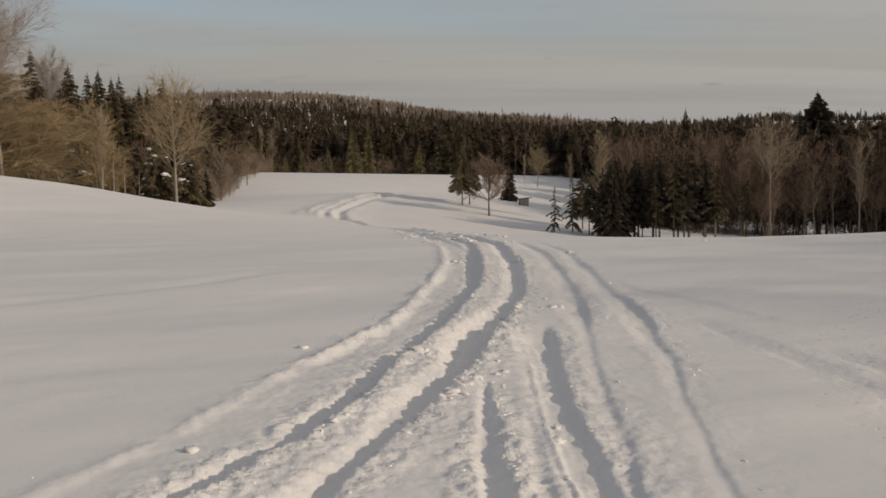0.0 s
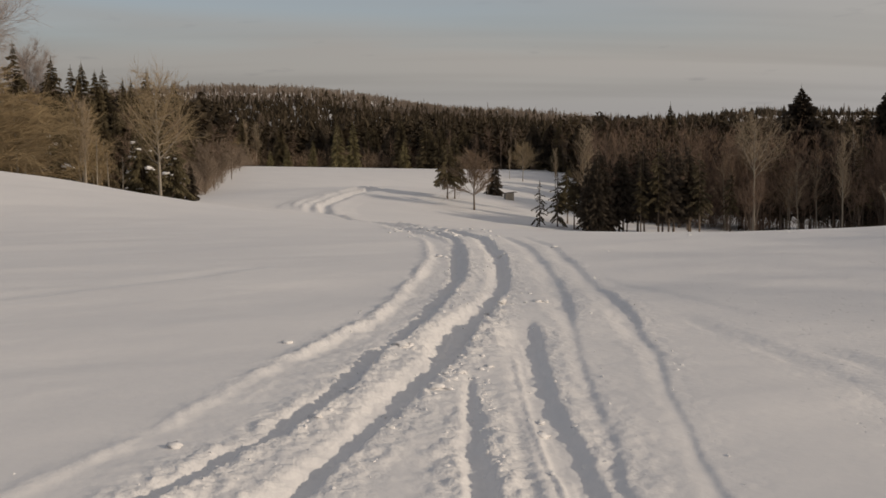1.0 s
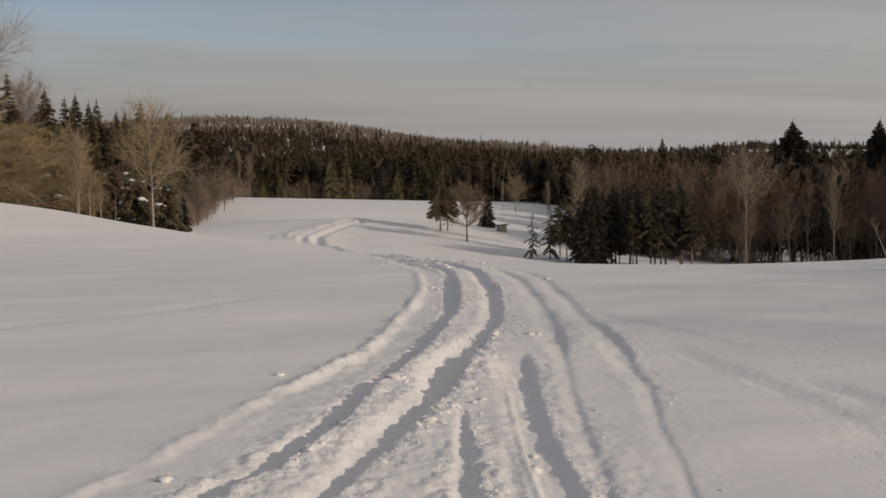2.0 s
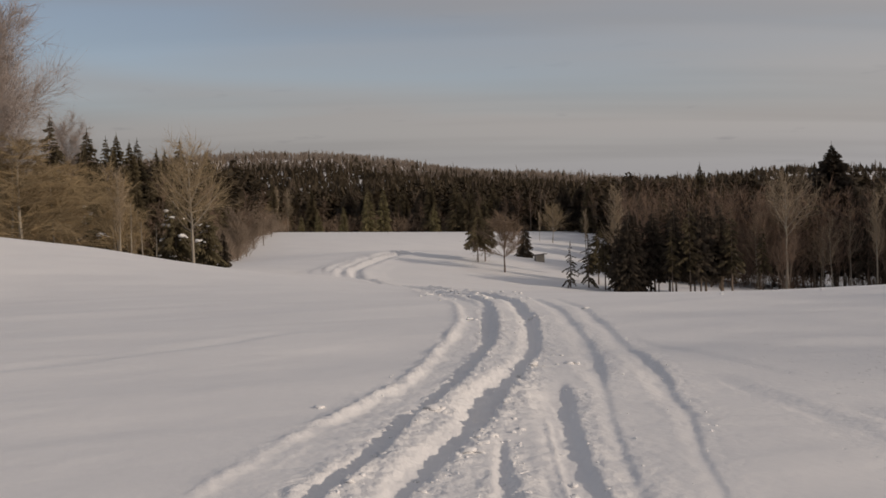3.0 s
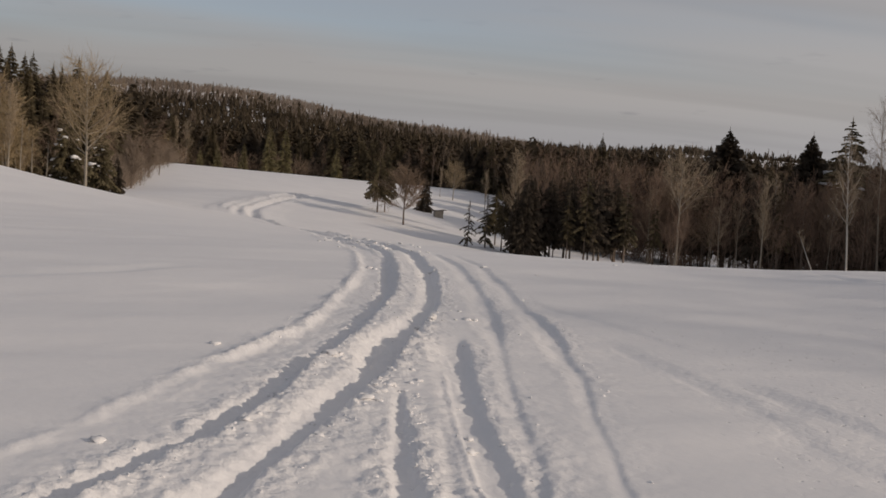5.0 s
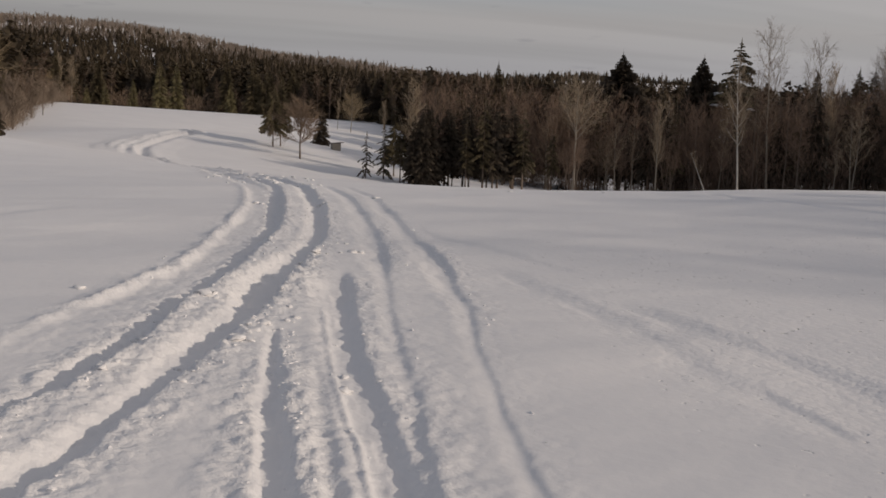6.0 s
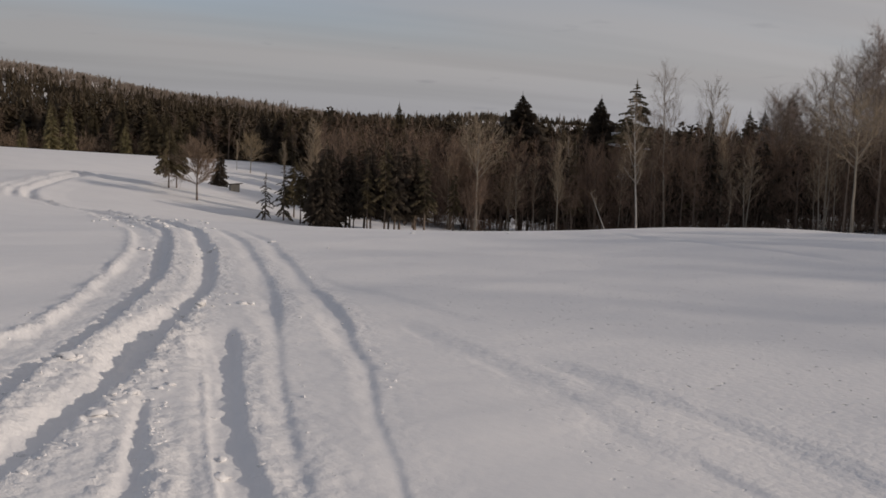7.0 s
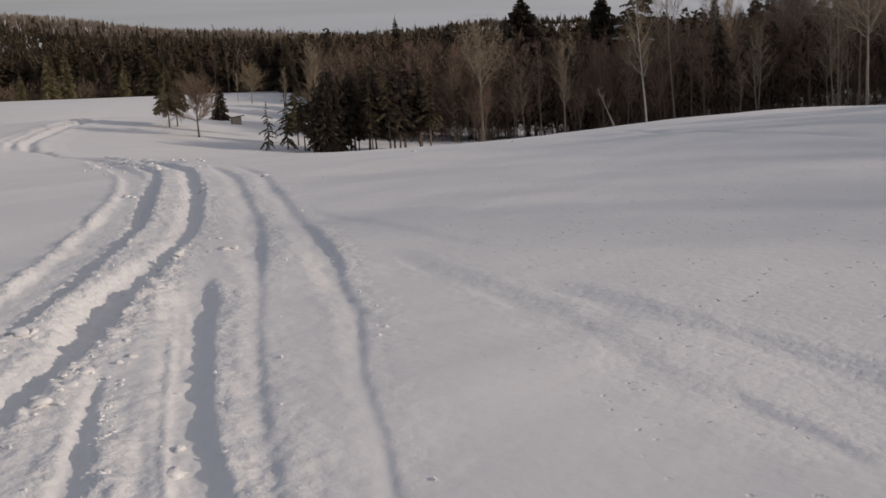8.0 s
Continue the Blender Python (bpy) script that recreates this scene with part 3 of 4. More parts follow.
def along(axis, f):
    v = f * (len(axis) - 1)
    i = min(int(v), len(axis) - 2)
    return axis[i] + (axis[i + 1] - axis[i]) * (v - i)


def conifer(name, label, seed, height, spread, clear, mat, whorls=26, droop=0.35, snow=0, ragged=0.25, per=9, full=1.0, taper=0.78):
    """A spruce or fir: trunk, and a crown of drooping boughs with needle sprays; snow: clumps caught on the boughs."""
    rng = np.random.RandomState(seed)
    tree = tagged(new(name), label, "tree")
    verts, faces, axis, _ = trunk_mesh(rng, height, height * 0.010 + 0.02, 0.012, rng.normal(0, 0.01), 6, 6, 0.015)
    part("trunk", verts, faces, BARK, tree, "grey-brown bark")
    verts, faces, tips = [], [], []
    for w in range(whorls):
        v = (w + 0.5) / whorls
        centre = clear + (1 - clear) * (1 - (1 - v) ** 1.25)
        g = (centre - clear) / (1 - clear)
        reach = spread * (1 - g) ** taper * (0.75 + 0.25 * min(1, g / 0.12)) + 0.16 * (height / 12) * min(1, 0.25 + 3 * (1 - g))
        count = per if g < 0.75 else max(per - 1, 5)
        for _ in range(count):
            if rng.rand() < ragged * 0.5:
                continue
            a = rng.uniform(0, 2 * math.pi)
            f = min(max(centre + rng.uniform(-0.8, 0.8) * (1 - clear) / whorls, clear), 0.995)
            length = reach * rng.uniform(1 - ragged * 1.6, 1.12)
            out = np.array([math.cos(a), math.sin(a), 0])
            side = np.array([-math.sin(a), math.cos(a), 0])
            p = along(axis, f)
            rise = 0.45 * (g - 0.25) + rng.normal(0, 0.08)
            def spot(u):
                return p + out * length * u + np.array([0, 0, length * (rise * u - droop * u * u * 1.1)])
            for k in range(7):
                u = 0.10 + 0.135 * k
                c = spot(u)
                for sign in (-1, 1):
                    e = spot(min(u + rng.uniform(0.20, 0.38), 1.1)) + side * sign * length * rng.uniform(0.06, 0.24) * full * (1.15 - 0.6 * u)
                    wide = length * rng.uniform(0.07, 0.15) * full + 0.025
                    sag = np.array([0, 0, -wide * rng.uniform(0.3, 1.6)])
                    i = len(verts)
                    verts.extend([c, c + (e - c) * rng.uniform(0.45, 0.7) + side * sign * wide + sag, e, c + (e - c) * 0.55 - np.array([0, 0, wide * rng.uniform(0.4, 1.5)])])
                    faces.extend([(i, i + 1, i + 2), (i, i + 2, i + 3)])
            for k in range(3):
                i = len(verts)
                hang = length * rng.uniform(0.16, 0.42) * full
                u0 = 0.08 + 0.28 * k
                verts.extend([spot(u0), spot(u0 + 0.30), spot(u0 + rng.uniform(0.1, 0.25)) - np.array([0, 0, hang]) + side * length * rng.normal(0, 0.06)])
                faces.append((i, i + 1, i + 2))
            tips.append(spot(0.75))
    i = len(verts)
    top = axis[-1]
    verts.extend([top + (0, 0, 0.04 * height), top + (0.05, 0, -0.25), top + (-0.04, 0.04, -0.25), top + (0, -0.05, -0.25)])
    faces.extend([(i, i + 1, i + 2), (i, i + 2, i + 3), (i, i + 3, i + 1)])
    crown = part("crown", verts, faces, mat, tree)
    for k in range(snow):
        lump = Vector(tips[rng.randint(len(tips) // 8, len(tips) * 5 // 8)])
        sv, sf = blob(rng, rng.uniform(0.12, 0.36), 0.42)
        part("snow_load", [Vector(v) + lump + Vector((0, 0, 0.05)) for v in sv], sf, SNOW_LUMP, crown, "clump of white snow on a bough", True)
    return tree


_ICO = bmesh.new()
bmesh.ops.create_icosphere(_ICO, subdivisions=2, radius=1)
ICO_V = [v.co.copy() for v in _ICO.verts]
ICO_F = [tuple(v.index for v in f.verts) for f in _ICO.faces]
_ICO.free()
_ICO = bmesh.new()
bmesh.ops.create_icosphere(_ICO, subdivisions=1, radius=1)
ICO1_V = [v.co.copy() for v in _ICO.verts]
ICO1_F = [tuple(v.index for v in f.verts) for f in _ICO.faces]
_ICO.free()


def blob(rng, size, flat):
    """An uneven lump."""
    o = Vector(rng.uniform(-50, 50, 3))
    sx, sy = rng.uniform(0.8, 1.3, 2)
    return [Vector((v.x * sx, v.y * sy, v.z * flat)) * size * (1 + 0.9 * noise.noise(v * 1.9 + o)) for v in ICO_V], ICO_F


def bare_tree(name, label, seed, height, spread, bark, twig, first=0.3, limbs=14, rise=0.9, fine=5, thick=1.0, stems=1, lean=0.02, layered=0.0, twig_r=0.011, branches=2, loose=0.0, split=False):
    """A leafless tree: trunk or several stems, limbs, branches and a haze of twigs.
    first: where the limbs begin; rise: how steeply they climb; layered: how much the twigs flatten into sprays;
    split: each limb is a piece of its own."""
    rng = np.random.RandomState(seed)
    tree = tagged(new(name), label, "tree")
    cv, cf = [], []
    loose = loose or (0.46 if rise < 1.5 else 0.38)
    for stem in range(stems):
        tilt = lean if stems == 1 else rng.uniform(0.08, 0.22)
        verts, faces, axis, rad = trunk_mesh(rng, height * (0.9 if stems == 1 else rng.uniform(0.7, 0.92)), height * 0.0135 * thick / (1 if stems == 1 else 1.5), 0.014 * thick, tilt, 7, 8, 0.05)
        turn = rng.uniform(0, 2 * math.pi)
        if stems > 1:
            rot = np.array(Matrix.Rotation(turn, 3, "Z"))
            verts, axis = [rot @ v for v in verts], [rot @ v for v in axis]
        part("trunk", verts, faces, bark, tree)
        for k in range(limbs):
            f = first + (0.97 - first) * (k + rng.uniform(0, 0.8)) / limbs
            a = k * 2.4 + rng.uniform(-0.5, 0.5)
            g = (f - first) / (1 - first)
            length = spread * (1 - 0.62 * g) * rng.uniform(0.75, 1.15)
            up = rise * rng.uniform(0.7, 1.25)
            d = np.array([math.cos(a), math.sin(a), up])
            d /= np.linalg.norm(d)
            p, r = along(axis, f), max(0.018, height * 0.0048 * (1 - 0.6 * g)) * thick
            segs = 4
            lv, lf = ([], []) if split else (cv, cf)
            for s in range(segs):
                bend = rng.normal(0, 0.16, 3) + np.array([0, 0, 0.10 if rise > 0.3 else -0.05])
                d = d + bend
                d /= np.linalg.norm(d)
                q = p + d * length / segs
                r2 = r * 0.72
                tube(lv, lf, p, q, r, r2, 5 if split else 4)
                for _ in range(branches):
                    b = d + rng.normal(0, loose, 3) * np.array([1, 1, 1 - 0.7 * layered]) + np.array([0, 0, 0.12 * (1 - layered)])
                    b /= np.linalg.norm(b)
                    bp = p + (q - p) * rng.uniform(0.2, 1.0)
                    bl = length * rng.uniform(0.25, 0.5)
                    br = max(r2 * 0.6, 0.012 * thick)
                    be = bp + b * bl + np.array([0, 0, 0.06 * bl])
                    tube(cv, cf, bp, be, br, br * 0.5, 3)
                    for _ in range(fine):
                        t = b + rng.normal(0, loose * 0.78, 3) * np.array([1, 1, 1 - 0.75 * layered])
                        t /= np.linalg.norm(t)
                        tp = bp + (be - bp) * rng.uniform(0.15, 1.0)
                        tl = bl * rng.uniform(0.5, 1.3)
                        te = tp + t * tl + np.array([0, 0, (0.10 - 0.18 * layered) * tl])
                        i = len(cv)
                        w = np.cross(t, rng.normal(0, 1, 3))
                        w *= twig_r / max(np.linalg.norm(w), 1e-6)
                        w2 = np.cross(t, w)
                        cv.extend([tp + w, tp - w * 0.5 + w2, tp - w * 0.5 - w2, te])
                        cf.extend([(i, i + 1, i + 3), (i + 1, i + 2, i + 3), (i + 2, i, i + 3)])
                p, r = q, r2
            if split:
                part("limb", lv, lf, bark, tree, "", True)
    part("crown", cv, cf, twig, tree)
    return tree


MADE = {}


def plant(key, x, y, height, turn=0.0, sink=0.05):
    """One tree of a kind: the first is built, the others are its copies at their own size."""
    build, base = KINDS[key]
    s, wide = height / base, 1 + 0.17 * math.sin(x * 12.9 + y * 7.3)
    m = pose(x, y, at_z(x, y) - sink, 0, 0, turn) @ Matrix.Diagonal((s * wide, s * wide * (1 + 0.1 * math.sin(x * 5.1)), s, 1))
    if key not in MADE:
        MADE[key] = build()
        MADE[key].matrix_basis = m
        return MADE[key]
    ob = copy_thing(MADE[key], Matrix.Identity(4))
    ob.matrix_basis = m
    return ob


def kind(fn, *args, **kw):
    return (lambda: fn(*args, **kw)), kw["height"]


KINDS = {
    "spruce": kind(conifer, "spruce_tree", "dark green spruce with drooping boughs at the wood's edge", seed=11, height=12.0, spread=2.3, clear=0.10, mat=NEEDLES, whorls=32, full=1.2),
    "spruce_slim": kind(conifer, "spruce_tree", "slender dark green spruce with a pointed top", seed=12, height=12.0, spread=2.35, clear=0.14, mat=NEEDLES, whorls=40, ragged=0.4, per=14, full=1.2),
    "spruce_ragged": kind(conifer, "spruce_tree", "ragged dark spruce with a bare lower trunk", seed=13, height=11.0, spread=1.9, clear=0.30, mat=NEEDLES, whorls=20, ragged=0.5),
    "fir": kind(conifer, "fir_tree", "broad dense dark fir with a pointed top", seed=14, height=12.0, spread=3.9, clear=0.34, mat=NEEDLES_DARK, whorls=44, ragged=0.2, droop=0.25, per=14, full=1.3, taper=0.95),
    "fir_high": kind(conifer, "fir_tree", "dark fir with a bare lower trunk deep in the wood", seed=35, height=11.0, spread=2.4, clear=0.24, mat=NEEDLES_DARK, whorls=26, ragged=0.25),
    "fir_dense": kind(conifer, "fir_tree", "dense dark fir with boughs near the snow", seed=15, height=7.0, spread=2.2, clear=0.05, mat=NEEDLES_DARK, whorls=26, ragged=0.2),
    "fir_column": kind(conifer, "fir_tree", "narrow dense dark fir with boughs down to the snow", seed=44, height=6.0, spread=1.05, clear=0.04, mat=NEEDLES_DARK, whorls=34, ragged=0.35, per=12, full=1.15),
    "snowy": kind(conifer, "spruce_tree", "dense spruce with clumps of snow on its boughs", seed=16, height=7.0, spread=2.1, clear=0.05, mat=NEEDLES_MID, whorls=26, snow=22),
    "pine_small": kind(conifer, "spruce_tree", "small open spruce with a thin bare trunk in snow", seed=17, height=4.0, spread=1.3, clear=0.17, mat=NEEDLES, whorls=19, ragged=0.58, droop=0.36, per=5, full=0.58),
    "pine_high": kind(conifer, "pine_tree", "olive-brown pine with a tall bare trunk in snow", seed=18, height=8.0, spread=1.9, clear=0.30, mat=NEEDLES_MID, whorls=22, ragged=0.35, per=10, full=1.0),
    "olive": kind(conifer, "spruce_tree", "sunlit olive-green young spruce at the field's edge", seed=19, height=9.0, spread=1.9, clear=0.04, mat=NEEDLES_OLIVE, whorls=22, ragged=0.25),
    "maple": kind(bare_tree, "maple_tree", "leafless spreading maple with sunlit pale bark", seed=21, height=10.0, spread=4.3, bark=BARK_PALE, twig=TWIGS_SUNNY, first=0.30, limbs=30, rise=0.55, fine=5, thick=0.95, twig_r=0.009, branches=4, loose=0.6, split=True),
    "golden": kind(bare_tree, "beech_tree", "leafless golden-brown beech with layered branches", seed=22, height=9.0, spread=4.6, bark=BARK_PALE, twig=TWIGS_GOLD, first=0.16, limbs=26, rise=0.28, fine=9, layered=0.7, twig_r=0.014, branches=4, loose=0.5),
    "tall_mauve": kind(bare_tree, "maple_tree", "tall leafless maple with fine mauve-grey twigs", seed=23, height=17.0, spread=5.5, bark=BARK, twig=TWIGS_MAUVE, first=0.28, limbs=28, rise=0.9, fine=11, twig_r=0.009, thick=0.36, branches=8, loose=0.75),
    "apple": kind(bare_tree, "apple_tree", "small round leafless tree standing alone in snow", seed=24, height=6.4, spread=3.0, bark=BARK, twig=TWIGS_TAN, first=0.24, limbs=22, rise=0.85, fine=7, thick=1.1, twig_r=0.014, branches=4, split=True),
    "poplar": kind(bare_tree, "poplar_tree", "narrow leafless poplar with upright pale branches", seed=25, height=10.0, spread=2.1, bark=BARK_PALE, twig=TWIGS_PALE, first=0.30, limbs=20, rise=2.2, fine=3, thick=0.7, branches=4),
    "vase": kind(bare_tree, "maple_tree", "leafless vase-shaped maple with pale branches", seed=26, height=11.0, spread=4.0, bark=BARK_PALE, twig=TWIGS_PALE, first=0.5, limbs=18, rise=0.9, fine=4, twig_r=0.012, thick=0.8, branches=3, loose=0.6, split=True),
    "brown": kind(bare_tree, "alder_tree", "slender leafless alder with brown twigs", seed=27, height=8.0, spread=1.7, bark=BARK, twig=TWIGS, first=0.36, limbs=13, rise=1.2, fine=3, thick=0.45, branches=3, loose=0.55),
    "brown_thin": kind(bare_tree, "alder_tree", "thin leafless alder sapling with brown twigs", seed=41, height=7.0, spread=1.2, bark=BARK, twig=TWIGS, first=0.30, limbs=12, rise=1.6, fine=6, thick=0.42, lean=0.05),
    "brown_bent": kind(bare_tree, "willow_tree", "leafless willow with spreading brown branches", seed=42, height=7.5, spread=2.6, bark=BARK, twig=TWIGS_TAN, first=0.40, limbs=13, rise=0.8, fine=7, lean=0.08, thick=0.5),
    "brown_wide": kind(bare_tree, "alder_tree", "leafless many-stemmed alder with brown twigs", seed=28, height=7.0, spread=1.8, bark=BARK, twig=TWIGS, first=0.42, limbs=7, rise=1.3, fine=3, stems=3, thick=0.5, loose=0.55),
    "brown_tall": kind(bare_tree, "ash_tree", "tall slim leafless ash with grey-brown bark", seed=29, height=11.0, spread=2.2, bark=BARK, twig=TWIGS, first=0.35, limbs=14, rise=1.15, fine=3, thick=0.5, branches=3, loose=0.55),
    "brush": kind(bare_tree, "willow_bush", "leafless tan willow bush at the field's edge", seed=30, height=4.0, spread=1.4, bark=BARK, twig=TWIGS_HAZEL, first=0.1, limbs=8, rise=1.3, fine=4, stems=4, loose=0.6),
    "pale_sapling": kind(bare_tree, "aspen_tree", "slim leafless aspen with sunlit pale branches", seed=43, height=8.0, spread=2.2, bark=BARK_PALE, twig=TWIGS_PALE, first=0.32, limbs=11, rise=1.2, fine=2, thick=0.55, lean=0.04, twig_r=0.009, branches=3, loose=0.55),
    "birch": kind(bare_tree, "birch_tree", "white-barked birch with bare upper branches", seed=31, height=13.0, spread=2.3, bark=BARK_BIRCH, twig=TWIGS_PALE, first=0.34, limbs=20, rise=1.2, fine=3, thick=0.52, lean=-0.06, branches=4, split=True),
    "gold_wide": kind(bare_tree, "alder_tree", "leafless many-stemmed alder with golden-brown twigs", seed=36, height=6.0, spread=2.0, bark=BARK_PALE, twig=TWIGS_GOLD, first=0.2, limbs=8, rise=1.1, fine=4, stems=4, twig_r=0.015, loose=0.6),
    "poplar_wide": kind(bare_tree, "poplar_tree", "tall leafless poplar with a wide grey-brown crown", seed=37, height=14.0, spread=4.6, bark=BARK, twig=TWIGS_HAZEL, first=0.28, limbs=22, rise=0.95, fine=3, thick=0.5, twig_r=0.007, branches=4, loose=0.6),
    "birch_wide": kind(bare_tree, "birch_tree", "tall pale birch with a wide bare crown", seed=32, height=15.0, spread=4.0, bark=BARK_PALE, twig=TWIGS_HAZEL, first=0.38, limbs=20, rise=1.0, fine=3, thick=0.5, lean=0.05, twig_r=0.007, branches=4, loose=0.6),
    "snag": kind(bare_tree, "dead_tree", "thin dead trunk with a few broken branches", seed=33, height=5.0, spread=0.7, bark=BARK_PALE, twig=TWIGS_PALE, first=0.3, limbs=6, rise=0.4, fine=1),
    "leaning": kind(bare_tree, "birch_tree", "small leaning white birch sapling", seed=34, height=4.0, spread=0.9, bark=BARK_BIRCH, twig=TWIGS_PALE, first=0.5, limbs=6, rise=1.2, fine=3, lean=-0.45),
}

# ---- trees that stand out, wood by wood ----
plant("tall_mauve", -31.8, 69.0, 17.4, 285)
plant("tall_mauve", -28.4, 64.0, 17.0, 92)
plant("golden", -25.5, 60.9, 7.6, 282)
plant("golden", -25.6, 67.3, 7.6, 129)
plant("golden", -30.1, 65.4, 8.8, 118)
plant("golden", -26.8, 62.6, 8.6, 40)
plant("golden", -25.0, 64.6, 7.0, 200)
plant("golden", -27.8, 66.0, 8.2, 310)
plant("spruce", -33.4, 85.7, 13.0, 25)
plant("tall_mauve", -34.8, 93.8, 13.8, 197)
plant("spruce_slim", -32.6, 92.4, 12.4, 9)
plant("spruce", -32.8, 98.7, 12.0, 184)
plant("spruce_slim", -32.4, 99.9, 12.5, 335)
plant("spruce_slim", -31.5, 101.2, 11.8, 136)
plant("spruce", -31.4, 103.3, 12.0, 288)
plant("spruce_slim", -30.2, 105.8, 11.1, 99)
plant("spruce_slim", -30.0, 107.9, 11.2, 249)
plant("spruce", -26.6, 100.5, 11.7, 51)
plant("spruce", -28.8, 121.6, 10.9, 240)
plant("gold_wide", -24.2, 74.2, 8.1, 212)
plant("gold_wide", -22.6, 70.0, 6.6, 95)
plant("poplar", -22.0, 68.0, 7.0, 250)
plant("snag", -19.7, 63.0, 4.1, 15)
plant("snag", -19.1, 63.2, 3.0, 172)
plant("snag", -18.3, 63.4, 2.9, 332)
plant("maple", -15.7, 62.1, 7.7, 176)
plant("snowy", -16.8, 70.0, 5.0, 337)
plant("snowy", -19.8, 73.4, 6.2, 59)
plant("snowy", -26.9, 77.5, 7.5, 51)
plant("fir_dense", -16.2, 72.2, 2.6, 56)
plant("brown_tall", -23.1, 81.8, 8.0, 87)
plant("brush", -27.7, 70.8, 4.2, 22)
plant("brush", -26.7, 73.3, 4.4, 209)
plant("brush", -20.6, 97.9, 5.3, 271)
plant("brown", -22.8, 112.7, 7.1, 63)
plant("brush", -22.9, 117.8, 5.1, 215)
plant("brown_tall", -22.8, 122.9, 7.6, 7)
plant("poplar", -31.3, 182.3, 8.6, 170)
plant("poplar", -31.8, 197.5, 8.9, 327)
plant("brush", -24.5, 137.8, 3.0, 73)
plant("olive", -25.6, 194.3, 4.1, 295)
plant("olive", -21.1, 195.9, 5.0, 117)
plant("olive", -16.5, 196.3, 7.9, 297)
plant("olive", -13.7, 197.5, 8.4, 102)
plant("olive", -4.0, 195.0, 5.3, 329)
plant("olive", -28.6, 192.9, 3.5, 230)
plant("pine_high", 1.7, 83.5, 4.7, 319)
plant("pine_high", 2.3, 84.3, 5.3, 108)
plant("apple", 3.6, 78.2, 4.3, 279)
plant("fir_dense", 6.0, 91.8, 3.2, 93)
plant("poplar", 12.1, 151.5, 4.7, 257)
plant("maple", 13.8, 149.4, 5.7, 57)
plant("poplar", 17.2, 138.9, 6.4, 252)
plant("pine_small", 7.6, 70.0, 3.1, 0)
plant("pine_small", 9.0, 71.4, 3.7, 170)
plant("pine_high", 10.2, 75.3, 4.2, 325)
plant("poplar", 11.9, 78.1, 7.7, 133)
plant("poplar", 30.9, 77.0, 7.8, 10)
plant("fir_column", 10.5, 68.0, 4.6, 64)
plant("fir_column", 11.1, 67.8, 5.0, 178)
plant("fir_column", 11.7, 68.4, 5.3, 20)
plant("fir_column", 12.2, 69.2, 4.9, 250)
plant("spruce_ragged", 12.5, 71.1, 4.8, 5)
plant("brown", 12.8, 69.3, 5.3, 157)
plant("spruce_ragged", 16.7, 84.4, 7.1, 319)
plant("fir_high", 18.6, 86.0, 7.8, 131)
plant("spruce_slim", 21.6, 92.5, 10.2, 300)
plant("spruce_ragged", 13.9, 67.4, 4.6, 25)
plant("fir_high", 21.5, 87.4, 7.6, 237)
plant("spruce_ragged", 16.0, 70.4, 5.7, 339)
plant("vase", 24.1, 76.5, 8.8, 278)
plant("brown_wide", 22.9, 73.4, 4.6, 40)
plant("brown_wide", 23.5, 74.2, 5.2, 130)
plant("fir", 32.3, 89.3, 12.2, 143)
plant("spruce_ragged", 17.8, 70.0, 6.0, 80)
plant("spruce_ragged", 23.0, 78.7, 4.9, 287)
plant("fir", 25.3, 92.6, 8.4, 29)
plant("fir_high", 13.1, 69.2, 5.5, 11)
plant("fir_high", 14.2, 69.9, 5.8, 173)
plant("spruce_ragged", 15.0, 67.2, 6.1, 345)
plant("fir_high", 16.3, 68.6, 5.9, 152)
plant("spruce_ragged", 17.7, 67.3, 5.6, 334)
plant("fir_high", 11.4, 68.6, 5.6, 293)
plant("spruce_ragged", 9.9, 69.7, 3.9, 26)
plant("fir_high", 18.6, 88.1, 8.2, 290)
plant("fir_high", 26.1, 86.1, 7.1, 237)
plant("fir_high", 12.9, 69.6, 5.3, 157)
plant("fir_high", 14.3, 68.2, 5.7, 338)
plant("fir_high", 15.7, 67.4, 5.3, 157)
plant("fir_high", 17.5, 69.2, 5.8, 330)
plant("fir_high", 16.0, 70.4, 6.1, 62)
plant("brown_thin", 12.1, 68.5, 4.8, 104)
plant("brown", 13.5, 70.0, 6.5, 271)
plant("brown_thin", 19.5, 77.6, 7.3, 158)
plant("fir", 39.9, 90.2, 12.4, 322)
plant("birch", 35.5, 72.4, 11.1, 330)
plant("birch_wide", 40.1, 76.8, 14.0, 170)
plant("birch_wide", 45.4, 80.7, 13.6, 335)
plant("leaning", 33.5, 73.3, 3.5, 330)
plant("spruce_slim", 48.8, 85.7, 10.8, 125)
plant("spruce_slim", 51.7, 84.0, 10.7, 329)
plant("spruce_slim", 53.9, 85.0, 10.6, 134)
plant("spruce_slim", 58.0, 87.1, 12.2, 318)
plant("poplar", 44.8, 76.4, 10.9, 338)
plant("poplar_wide", 50.6, 77.6, 12.1, 210)
plant("poplar_wide", 51.6, 74.5, 12.0, 47)
plant("birch_wide", 50.4, 70.5, 13.5, 214)
plant("poplar_wide", 50.3, 68.1, 13.9, 26)
plant("poplar_wide", 52.1, 66.6, 14.5, 223)
plant("poplar_wide", 53.5, 65.6, 13.9, 45)
plant("vase", 48.4, 64.5, 10.4, 94)
plant("spruce", 39.2, 92.7, 10.2, 101)
plant("snowy", 42.0, 87.0, 13.4, 331)
plant("birch", 34.8, 83.7, 9.0, 330)
